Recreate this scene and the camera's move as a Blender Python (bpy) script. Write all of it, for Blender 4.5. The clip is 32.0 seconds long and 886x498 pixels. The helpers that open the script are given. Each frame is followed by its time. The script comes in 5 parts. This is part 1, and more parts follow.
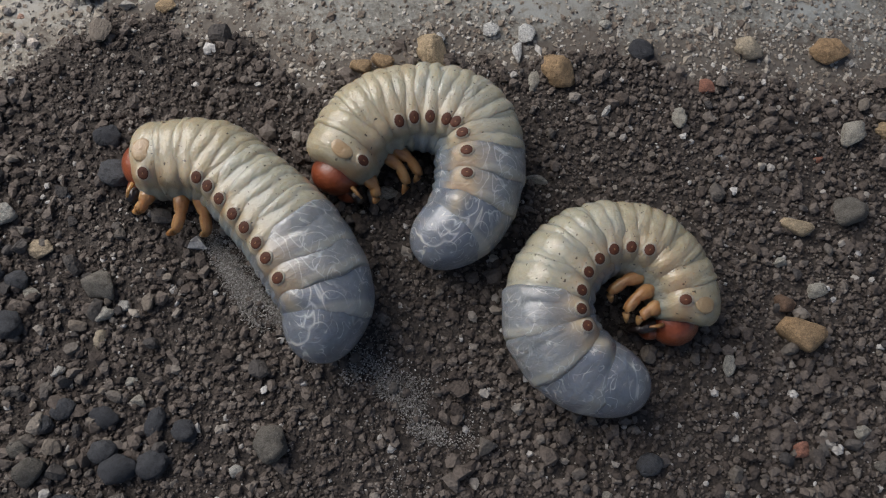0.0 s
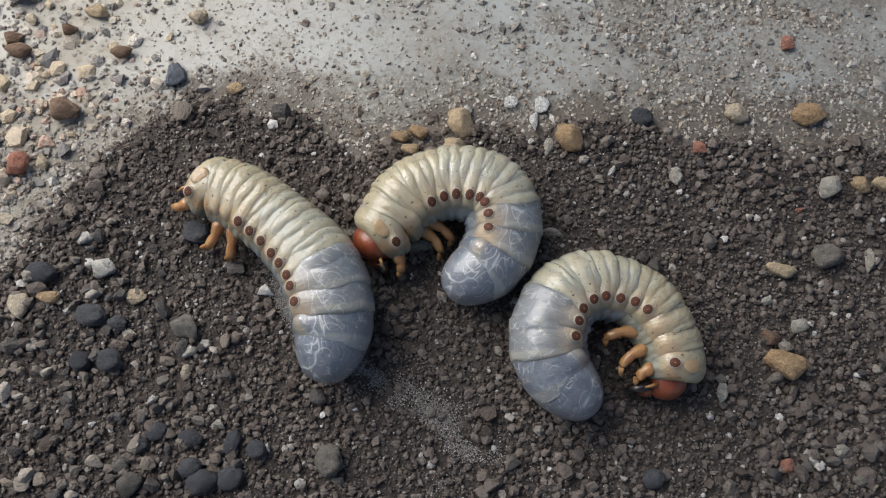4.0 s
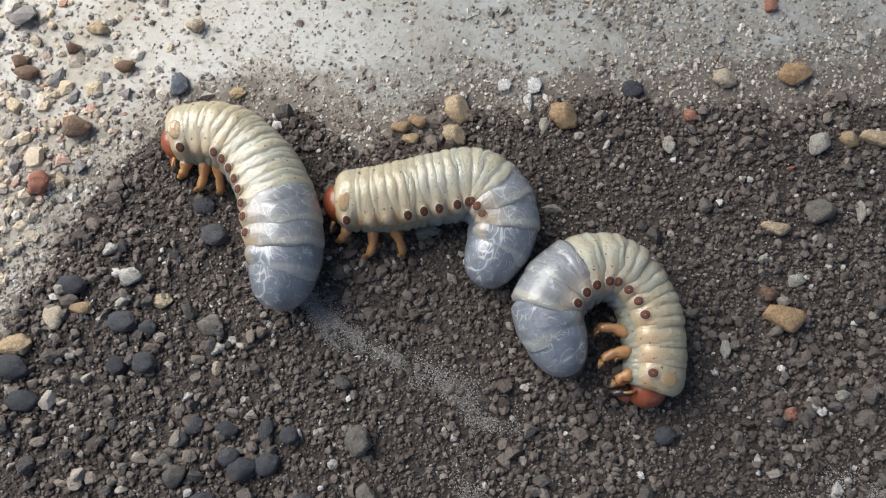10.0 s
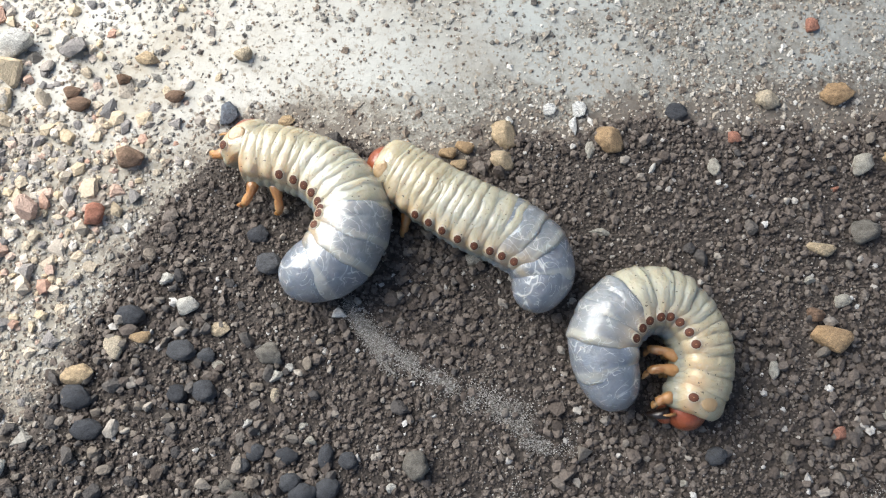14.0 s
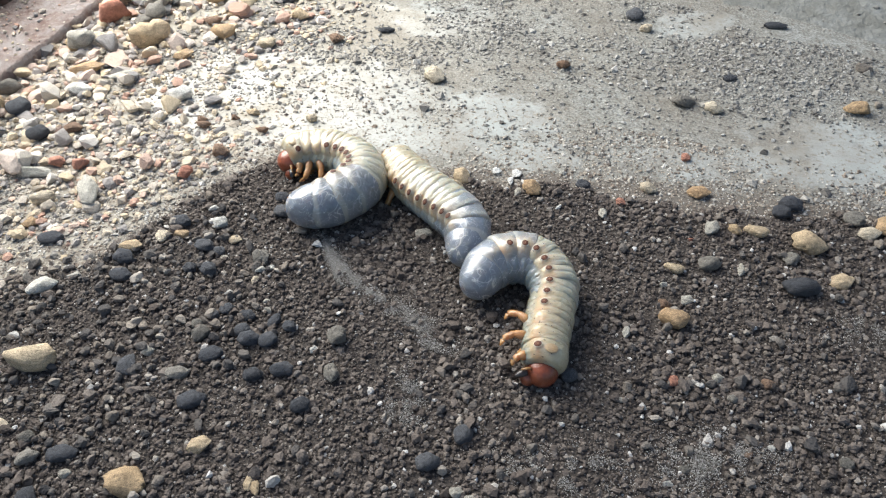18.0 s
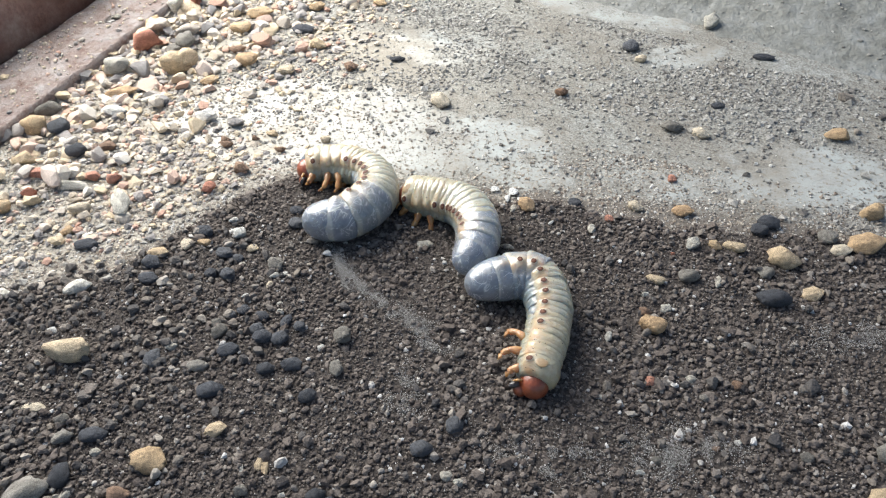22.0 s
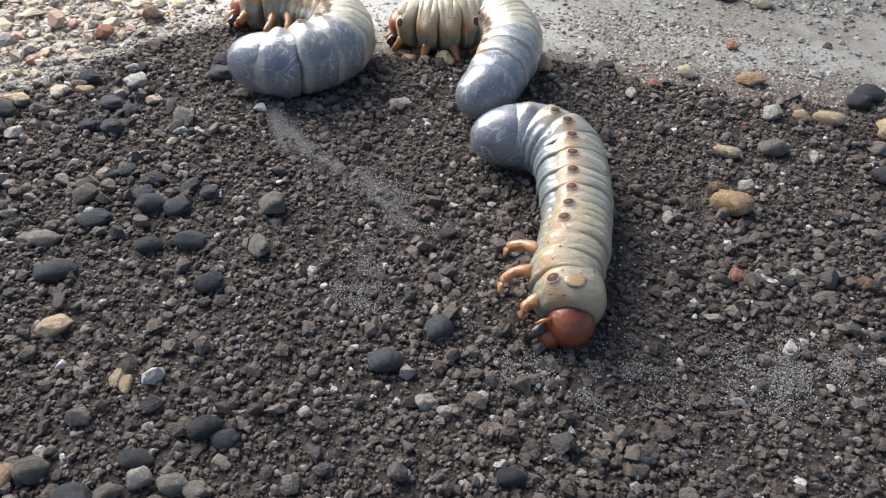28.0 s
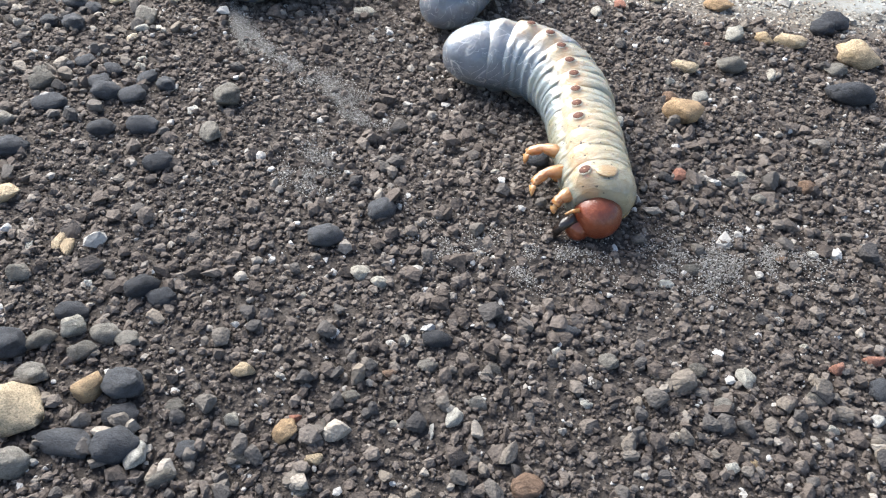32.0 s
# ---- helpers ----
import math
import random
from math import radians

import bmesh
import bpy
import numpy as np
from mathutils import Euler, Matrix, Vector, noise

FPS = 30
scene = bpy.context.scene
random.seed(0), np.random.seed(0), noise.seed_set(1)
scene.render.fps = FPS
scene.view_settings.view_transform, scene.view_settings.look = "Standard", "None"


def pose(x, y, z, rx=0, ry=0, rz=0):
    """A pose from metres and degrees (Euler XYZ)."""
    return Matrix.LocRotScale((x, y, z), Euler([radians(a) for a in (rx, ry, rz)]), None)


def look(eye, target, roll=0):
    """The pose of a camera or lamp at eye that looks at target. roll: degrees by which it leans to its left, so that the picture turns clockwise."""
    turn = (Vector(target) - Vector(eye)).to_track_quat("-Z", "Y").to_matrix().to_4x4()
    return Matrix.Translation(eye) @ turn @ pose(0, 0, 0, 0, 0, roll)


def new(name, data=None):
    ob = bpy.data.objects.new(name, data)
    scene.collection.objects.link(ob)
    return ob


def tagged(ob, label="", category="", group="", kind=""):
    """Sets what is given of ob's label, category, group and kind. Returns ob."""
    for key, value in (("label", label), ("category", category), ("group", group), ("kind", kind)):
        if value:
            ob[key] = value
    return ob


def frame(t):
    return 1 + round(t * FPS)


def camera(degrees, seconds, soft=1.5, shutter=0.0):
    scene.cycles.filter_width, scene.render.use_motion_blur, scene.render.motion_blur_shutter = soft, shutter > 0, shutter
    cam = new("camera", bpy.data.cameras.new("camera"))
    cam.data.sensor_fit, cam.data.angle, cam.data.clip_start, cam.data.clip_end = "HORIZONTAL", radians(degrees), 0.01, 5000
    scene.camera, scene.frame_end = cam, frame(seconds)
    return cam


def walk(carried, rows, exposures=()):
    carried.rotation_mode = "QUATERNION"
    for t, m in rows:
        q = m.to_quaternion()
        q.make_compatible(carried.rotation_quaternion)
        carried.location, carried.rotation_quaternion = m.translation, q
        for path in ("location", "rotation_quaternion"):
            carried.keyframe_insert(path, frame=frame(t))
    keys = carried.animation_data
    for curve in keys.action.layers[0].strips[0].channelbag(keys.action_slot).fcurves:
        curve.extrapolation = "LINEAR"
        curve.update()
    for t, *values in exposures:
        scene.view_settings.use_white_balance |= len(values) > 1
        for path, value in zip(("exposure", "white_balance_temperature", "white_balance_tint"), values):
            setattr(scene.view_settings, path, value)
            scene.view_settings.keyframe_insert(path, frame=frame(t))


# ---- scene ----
cam = camera(65.7, 32.0, soft=1.2)
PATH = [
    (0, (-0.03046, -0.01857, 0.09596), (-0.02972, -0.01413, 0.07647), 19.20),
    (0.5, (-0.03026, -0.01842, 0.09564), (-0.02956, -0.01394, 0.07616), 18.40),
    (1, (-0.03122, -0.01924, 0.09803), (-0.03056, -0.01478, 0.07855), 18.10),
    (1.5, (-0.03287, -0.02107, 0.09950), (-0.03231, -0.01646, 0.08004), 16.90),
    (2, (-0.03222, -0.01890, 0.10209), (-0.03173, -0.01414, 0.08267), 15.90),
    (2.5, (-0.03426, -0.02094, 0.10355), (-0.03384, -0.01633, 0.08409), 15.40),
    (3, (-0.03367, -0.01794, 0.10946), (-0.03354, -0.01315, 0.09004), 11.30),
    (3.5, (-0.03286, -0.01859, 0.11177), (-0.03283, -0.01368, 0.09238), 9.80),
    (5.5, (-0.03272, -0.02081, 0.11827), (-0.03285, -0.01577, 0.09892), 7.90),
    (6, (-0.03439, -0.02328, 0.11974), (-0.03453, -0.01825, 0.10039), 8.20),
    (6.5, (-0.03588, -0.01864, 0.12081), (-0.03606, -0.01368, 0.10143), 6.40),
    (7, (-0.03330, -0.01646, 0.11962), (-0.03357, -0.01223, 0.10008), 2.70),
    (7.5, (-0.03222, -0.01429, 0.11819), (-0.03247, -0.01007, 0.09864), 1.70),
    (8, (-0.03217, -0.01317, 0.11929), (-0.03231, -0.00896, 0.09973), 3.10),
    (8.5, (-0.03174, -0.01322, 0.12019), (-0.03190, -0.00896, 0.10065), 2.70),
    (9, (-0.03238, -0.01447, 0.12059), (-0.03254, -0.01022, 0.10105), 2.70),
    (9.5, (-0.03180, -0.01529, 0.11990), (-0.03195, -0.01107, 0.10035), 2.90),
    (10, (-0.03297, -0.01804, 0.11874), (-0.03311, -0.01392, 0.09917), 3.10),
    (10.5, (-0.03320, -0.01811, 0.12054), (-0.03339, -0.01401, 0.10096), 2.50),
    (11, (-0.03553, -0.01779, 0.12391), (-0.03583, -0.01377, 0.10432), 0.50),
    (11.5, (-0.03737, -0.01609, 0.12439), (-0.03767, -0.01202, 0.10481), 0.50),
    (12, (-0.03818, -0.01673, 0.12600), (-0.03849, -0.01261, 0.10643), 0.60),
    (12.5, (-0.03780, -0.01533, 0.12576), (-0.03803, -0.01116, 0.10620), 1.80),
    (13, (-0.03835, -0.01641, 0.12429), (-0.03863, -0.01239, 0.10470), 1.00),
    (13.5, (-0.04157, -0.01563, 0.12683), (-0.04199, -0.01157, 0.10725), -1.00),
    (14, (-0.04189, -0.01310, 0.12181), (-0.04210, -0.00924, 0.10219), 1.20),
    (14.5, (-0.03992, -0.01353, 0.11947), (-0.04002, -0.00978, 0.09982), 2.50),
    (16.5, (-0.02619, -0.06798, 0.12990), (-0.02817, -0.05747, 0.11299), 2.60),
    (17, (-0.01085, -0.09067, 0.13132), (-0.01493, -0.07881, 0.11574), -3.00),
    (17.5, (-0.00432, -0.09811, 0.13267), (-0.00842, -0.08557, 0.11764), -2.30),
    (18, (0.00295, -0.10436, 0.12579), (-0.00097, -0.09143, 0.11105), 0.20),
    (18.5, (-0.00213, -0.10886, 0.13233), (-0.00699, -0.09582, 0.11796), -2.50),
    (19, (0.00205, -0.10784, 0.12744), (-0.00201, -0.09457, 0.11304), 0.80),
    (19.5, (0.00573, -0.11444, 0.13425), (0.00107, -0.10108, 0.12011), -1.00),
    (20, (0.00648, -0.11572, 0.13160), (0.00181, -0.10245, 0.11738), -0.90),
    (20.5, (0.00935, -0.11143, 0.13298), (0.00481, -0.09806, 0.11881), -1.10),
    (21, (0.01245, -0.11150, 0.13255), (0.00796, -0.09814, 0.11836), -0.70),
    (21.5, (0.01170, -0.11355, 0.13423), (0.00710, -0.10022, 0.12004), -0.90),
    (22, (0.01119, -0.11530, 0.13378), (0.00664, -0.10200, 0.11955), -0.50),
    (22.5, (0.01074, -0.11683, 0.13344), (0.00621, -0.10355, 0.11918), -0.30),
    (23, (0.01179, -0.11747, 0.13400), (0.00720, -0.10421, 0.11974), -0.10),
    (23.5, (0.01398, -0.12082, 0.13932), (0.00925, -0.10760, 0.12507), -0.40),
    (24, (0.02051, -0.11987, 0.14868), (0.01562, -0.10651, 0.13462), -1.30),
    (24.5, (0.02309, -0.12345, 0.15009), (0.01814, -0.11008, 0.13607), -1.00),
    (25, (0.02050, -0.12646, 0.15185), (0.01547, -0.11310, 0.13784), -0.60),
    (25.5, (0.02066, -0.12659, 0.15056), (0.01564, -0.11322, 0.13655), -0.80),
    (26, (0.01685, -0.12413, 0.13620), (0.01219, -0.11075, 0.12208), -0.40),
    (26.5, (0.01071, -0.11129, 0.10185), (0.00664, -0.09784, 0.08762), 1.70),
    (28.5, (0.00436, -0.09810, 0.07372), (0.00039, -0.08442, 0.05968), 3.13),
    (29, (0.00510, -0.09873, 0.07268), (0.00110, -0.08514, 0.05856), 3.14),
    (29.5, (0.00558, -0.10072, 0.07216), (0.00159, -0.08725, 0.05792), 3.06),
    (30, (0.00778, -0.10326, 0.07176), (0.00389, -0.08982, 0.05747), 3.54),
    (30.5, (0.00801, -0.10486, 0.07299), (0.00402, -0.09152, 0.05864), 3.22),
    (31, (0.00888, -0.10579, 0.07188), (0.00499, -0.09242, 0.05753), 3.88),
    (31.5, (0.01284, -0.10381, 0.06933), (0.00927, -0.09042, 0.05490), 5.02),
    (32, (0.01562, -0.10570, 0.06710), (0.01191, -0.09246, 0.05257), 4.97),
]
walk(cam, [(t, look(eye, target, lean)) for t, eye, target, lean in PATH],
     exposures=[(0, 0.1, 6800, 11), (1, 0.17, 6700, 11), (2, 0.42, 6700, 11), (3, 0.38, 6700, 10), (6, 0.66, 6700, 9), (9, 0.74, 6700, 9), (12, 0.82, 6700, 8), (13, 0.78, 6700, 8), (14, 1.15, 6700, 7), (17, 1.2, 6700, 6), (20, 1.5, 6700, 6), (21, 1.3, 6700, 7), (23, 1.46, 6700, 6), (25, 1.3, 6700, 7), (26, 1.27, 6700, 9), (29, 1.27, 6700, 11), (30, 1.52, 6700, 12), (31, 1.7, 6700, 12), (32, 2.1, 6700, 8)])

# ---- daylight: sky and a wide sun, soft and slightly from the far left ----
world = bpy.data.worlds.new("sky")
scene.world = world
world.use_nodes = True
sky = world.node_tree.nodes.new("ShaderNodeTexSky")
sky.sky_type, sky.sun_disc = "NISHITA", False
sky.sun_elevation, sky.sun_rotation = radians(61), radians(-63)
world.node_tree.links.new(sky.outputs["Color"], world.node_tree.nodes["Background"].inputs["Color"])
world.node_tree.nodes["Background"].inputs["Strength"].default_value = 0.056
sun = new("sun", bpy.data.lights.new("sun", "SUN"))
sun.data.energy, sun.data.angle, sun.data.color = 0.15, radians(20), (1.0, 0.97, 0.93)
sun.matrix_world = look((-0.5, 0.25, 1.0), (0, 0, 0))

# area lamp added beyond the iron bar for an assumed, unseen opening; most of the light falls from it
left_lamp = new("added_left_light", bpy.data.lights.new("added_left_light", "AREA"))
left_lamp.data.shape, left_lamp.data.size, left_lamp.data.size_y = "RECTANGLE", 0.36, 0.30
left_lamp.data.energy, left_lamp.data.color = 1.68, (1.0, 0.98, 0.965)
left_lamp.matrix_world = look((-0.30, 0.155, 0.225), (-0.08, 0.02, 0.0))

MM = 0.001
rng = np.random.default_rng(7)


# ---- materials ----
def material(name, rough=0.8):
    m = bpy.data.materials.new(name)
    m.use_nodes = True
    b = m.node_tree.nodes["Principled BSDF"]
    b.inputs["Roughness"].default_value = rough
    return m, m.node_tree, b


def node(tree, kind, **values):
    n = tree.nodes.new(kind)
    for key, value in values.items():
        n.inputs[key.replace("_", " ")].default_value = value
    return n


def noise_tex(tree, scale, detail=6.0, rough=0.6):
    """Noise in object space; scale in waves a metre."""
    c = tree.nodes.new("ShaderNodeTexCoord")
    n = node(tree, "ShaderNodeTexNoise", Scale=scale, Detail=detail, Roughness=rough)
    tree.links.new(c.outputs["Object"], n.inputs["Vector"])
    return n.outputs["Fac"]


def ramp(tree, source, *stops):
    r = tree.nodes.new("ShaderNodeValToRGB")
    e = r.color_ramp.elements
    while len(e) < len(stops):
        e.new(0.5)
    for el, (at, colour) in zip(e, stops):
        el.position, el.color = at, (*colour, 1)
    tree.links.new(source, r.inputs["Fac"])
    return r.outputs["Color"]


def mix(tree, fac, a, b, blend="MIX"):
    n = tree.nodes.new("ShaderNodeMix")
    n.data_type, n.blend_type = "RGBA", blend
    for value, socket in ((fac, n.inputs[0]), (a, n.inputs[6]), (b, n.inputs[7])):
        if isinstance(value, bpy.types.NodeSocket):
            tree.links.new(value, socket)
        elif isinstance(value, tuple):
            socket.default_value = (*value, 1)
        else:
            socket.default_value = value
    return n.outputs[2]


def bump(tree, bsdf, source, strength=0.5, depth=0.0005):
    b = node(tree, "ShaderNodeBump", Strength=strength, Distance=depth)
    tree.links.new(source, b.inputs["Height"])
    tree.links.new(b.outputs["Normal"], bsdf.inputs["Normal"])


def grain_material(name, stops, rough=0.9):
    """Loose grains: a colour for each grain, with a finer mottling over it."""
    m, t, b = material(name, rough)
    g = t.nodes.new("ShaderNodeNewGeometry")
    c = ramp(t, g.outputs["Random Per Island"], *stops)
    b.inputs["Specular IOR Level"].default_value = 0.25
    n = noise_tex(t, 2600, 3)
    c = mix(t, 0.55, c, ramp(t, n, (0.3, (0.5, 0.5, 0.5)), (0.7, (1.15, 1.15, 1.15))), "MULTIPLY")
    t.links.new(c, b.inputs["Base Color"])
    bump(t, b, noise_tex(t, 3000, 4), 0.8, 0.0006)
    return m


def stone_material(name, stops, rough=0.7, grain=2.2):
    """A pebble: one of the colours by chance for each, mottled and pitted."""
    m, t, b = material(name, rough)
    o = t.nodes.new("ShaderNodeObjectInfo")
    c = ramp(t, o.outputs["Random"], *stops)
    n = noise_tex(t, grain, 6)
    c = mix(t, 0.8, c, ramp(t, n, (0.3, (0.55, 0.52, 0.48)), (0.5, (1.0, 0.99, 0.97)), (0.7, (1.3, 1.28, 1.24))), "MULTIPLY")
    c = mix(t, 0.75, c, ramp(t, noise_tex(t, grain * 8, 4, 0.7), (0.34, (0.5, 0.47, 0.44)), (0.5, (1, 1, 1)), (0.64, (1.35, 1.35, 1.33))), "MULTIPLY")
    spots = noise_tex(t, grain * 3, 2)
    c = mix(t, ramp(t, spots, (0.6, (0, 0, 0)), (0.72, (0.5, 0.5, 0.5))), c, (0.08, 0.07, 0.06))
    t.links.new(c, b.inputs["Base Color"])
    bump(t, b, noise_tex(t, grain * 2.5, 8, 0.7), 0.9, 0.0012)
    return m


SOIL_GRAINS = grain_material("soil_grains", [
    (0.0, (0.09, 0.073, 0.063)), (0.4, (0.147, 0.121, 0.105)), (0.78, (0.205, 0.173, 0.15)),
    (0.93, (0.215, 0.185, 0.16)), (0.972, (0.36, 0.325, 0.285)), (1.0, (0.70, 0.68, 0.65))])
SAND_GRAINS = grain_material("sand_grains", [
    (0.0, (0.13, 0.11, 0.098)), (0.2, (0.27, 0.215, 0.17)), (0.45, (0.41, 0.355, 0.29)),
    (0.8, (0.53, 0.485, 0.42)), (1.0, (0.70, 0.67, 0.62))])
DUST_GRAINS = grain_material("dust_grains", [
    (0.0, (0.20, 0.18, 0.155)), (0.5, (0.36, 0.335, 0.305)), (1.0, (0.64, 0.62, 0.59))])
YELLOW = stone_material("yellow_stone", [(0.0, (0.44, 0.29, 0.16)), (0.4, (0.53, 0.385, 0.23)), (0.75, (0.58, 0.46, 0.31)), (1.0, (0.62, 0.54, 0.42))])
BLUE = stone_material("blue_grey_stone", [(0.0, (0.05, 0.053, 0.062)), (0.5, (0.078, 0.083, 0.097)), (1.0, (0.115, 0.12, 0.133))], 0.9, 3.5)
SLATE = stone_material("slate_chip", [(0.0, (0.19, 0.215, 0.26)), (1.0, (0.22, 0.245, 0.29))], 0.8, 3.0)
FLAKE = stone_material("white_flake", [(0.0, (0.68, 0.67, 0.64)), (1.0, (0.8, 0.8, 0.78))], 0.6, 1.2)
PALE = stone_material("pale_stone", [(0.0, (0.45, 0.42, 0.36)), (0.6, (0.58, 0.56, 0.5)), (1.0, (0.72, 0.71, 0.68))])
RED = stone_material("red_brick_chip", [(0.0, (0.40, 0.16, 0.105)), (1.0, (0.54, 0.27, 0.195))], 0.85)
BROWN = stone_material("brown_clod", [(0.0, (0.19, 0.115, 0.075)), (1.0, (0.30, 0.20, 0.14))], 0.9)
GREY = stone_material("grey_stone", [(0.0, (0.14, 0.13, 0.115)), (0.6, (0.22, 0.205, 0.18)), (1.0, (0.3, 0.28, 0.25))], 0.85)
MIXED = stone_material("mixed_gravel", [
    (0.0, (0.20, 0.19, 0.19)), (0.14, (0.31, 0.29, 0.28)), (0.26, (0.45, 0.39, 0.33)), (0.42, (0.55, 0.42, 0.27)), (0.6, (0.58, 0.47, 0.35)),
    (0.76, (0.60, 0.54, 0.46)), (0.86, (0.47, 0.28, 0.21)), (0.93, (0.57, 0.40, 0.31)), (1.0, (0.62, 0.60, 0.57))])

# concrete: a whitish cement skin in patches, worn elsewhere to a sandy, stained base
CONCRETE, t_, b_ = material("concrete", 0.85)


def ground_attribute(called):
    n = t_.nodes.new("ShaderNodeAttribute")
    n.attribute_name = called
    return n.outputs["Color"]


fine = noise_tex(t_, 420, 6)
base = ramp(t_, noise_tex(t_, 22, 8, 0.62), (0.32, (0.205, 0.187, 0.16)), (0.45, (0.245, 0.236, 0.21)), (0.56, (0.272, 0.272, 0.25)), (0.7, (0.305, 0.312, 0.296)))
base = mix(t_, 0.7, base, ramp(t_, fine, (0.3, (0.6, 0.57, 0.53)), (0.55, (1.0, 1.0, 1.0)), (0.7, (1.2, 1.18, 1.14))), "MULTIPLY")
base = mix(t_, 0.9, base, ramp(t_, noise_tex(t_, 1300, 5, 0.7), (0.36, (0.5, 0.46, 0.42)), (0.5, (1.0, 1.0, 1.0)), (0.62, (1.45, 1.43, 1.4))), "MULTIPLY")
base = mix(t_, ramp(t_, noise_tex(t_, 1100, 3, 0.7), (0.56, (0, 0, 0)), (0.66, (0.7, 0.7, 0.7))), base, (0.20, 0.16, 0.125))
skim = ramp(t_, noise_tex(t_, 45, 9, 0.68), (0.36, (0.285, 0.27, 0.235)), (0.47, (0.335, 0.335, 0.31)), (0.6, (0.38, 0.395, 0.375)))
cream = ramp(t_, noise_tex(t_, 38, 9, 0.7), (0.36, (0.36, 0.325, 0.265)), (0.46, (0.46, 0.44, 0.39)), (0.6, (0.53, 0.52, 0.48)))
skim = mix(t_, ground_attribute("pale"), skim, cream)
base = mix(t_, mix(t_, 1.0, ground_attribute("pale"), (0.5, 0.5, 0.5), "MULTIPLY"), base, (0.42, 0.375, 0.305))
skim = mix(t_, ramp(t_, noise_tex(t_, 750, 5), (0.55, (0, 0, 0)), (0.64, (0.75, 0.75, 0.75))), skim, (0.24, 0.205, 0.16))
wear = mix(t_, 0.5, ground_attribute("whole"), ramp(t_, noise_tex(t_, 140, 10, 0.8), (0.3, (0, 0, 0)), (0.7, (1, 1, 1))))
c_ = mix(t_, ramp(t_, wear, (0.38, (0, 0, 0)), (0.66, (1, 1, 1))), base, skim)
# soil rubbed into the floor along the edge of the bed
rub = mix(t_, 0.5, ground_attribute("rubbed"), ramp(t_, noise_tex(t_, 260, 10, 0.82), (0.3, (0, 0, 0)), (0.7, (1, 1, 1))))
c_ = mix(t_, ramp(t_, rub, (0.5, (0, 0, 0)), (0.62, (0.8, 0.8, 0.8))), c_, (0.13, 0.11, 0.093))
t_.links.new(c_, b_.inputs["Base Color"])
bump(t_, b_, mix(t_, 0.6, fine, wear), 0.6, 0.0009)
b_.inputs["Specular IOR Level"].default_value = 0.15

MORTAR, t_, b_ = material("mortar", 0.9)
c_ = ramp(t_, noise_tex(t_, 120, 9, 0.7), (0.35, (0.155, 0.153, 0.134)), (0.5, (0.21, 0.21, 0.19)), (0.68, (0.275, 0.28, 0.265)))
t_.links.new(c_, b_.inputs["Base Color"])
bump(t_, b_, noise_tex(t_, 350, 8), 0.9, 0.0015)

# soil bed, darker than its grains to paint shade into the gaps
SOIL, t_, b_ = material("soil", 0.95)
c_ = ramp(t_, noise_tex(t_, 900, 8), (0.3, (0.044, 0.036, 0.031)), (0.6, (0.08, 0.067, 0.058)), (0.8, (0.14, 0.12, 0.104)))
t_.links.new(c_, b_.inputs["Base Color"])
bump(t_, b_, noise_tex(t_, 1500, 6), 1.0, 0.0008)

RUST, t_, b_ = material("rusty_iron", 0.75)
n_ = noise_tex(t_, 45, 9, 0.65)
c_ = ramp(t_, n_, (0.3, (0.075, 0.034, 0.026)), (0.45, (0.15, 0.075, 0.058)), (0.56, (0.20, 0.125, 0.105)), (0.7, (0.27, 0.215, 0.195)))
c_ = mix(t_, 0.6, c_, ramp(t_, noise_tex(t_, 600, 5), (0.3, (0.5, 0.45, 0.42)), (0.65, (1.0, 1.0, 1.0))), "MULTIPLY")
t_.links.new(c_, b_.inputs["Base Color"])
b_.inputs["Metallic"].default_value = 0.15
bump(t_, b_, noise_tex(t_, 300, 7), 0.7, 0.001)

SCALE, t_, b_ = material("grey_mill_scale", 0.85)
c_ = ramp(t_, noise_tex(t_, 130, 10, 0.75), (0.34, (0.13, 0.075, 0.058)), (0.46, (0.21, 0.155, 0.135)), (0.56, (0.27, 0.23, 0.215)), (0.7, (0.34, 0.315, 0.30)))
c_ = mix(t_, ramp(t_, noise_tex(t_, 900, 4), (0.55, (0, 0, 0)), (0.7, (0.7, 0.7, 0.7))), c_, (0.36, 0.33, 0.30))
t_.links.new(c_, b_.inputs["Base Color"])
bump(t_, b_, noise_tex(t_, 260, 9, 0.7), 1.0, 0.002)

PLASTER, t_, b_ = material("white_plaster", 0.9)
c_ = ramp(t_, noise_tex(t_, 60, 6), (0.35, (0.68, 0.66, 0.62)), (0.6, (0.8, 0.79, 0.77)))
t_.links.new(c_, b_.inputs["Base Color"])


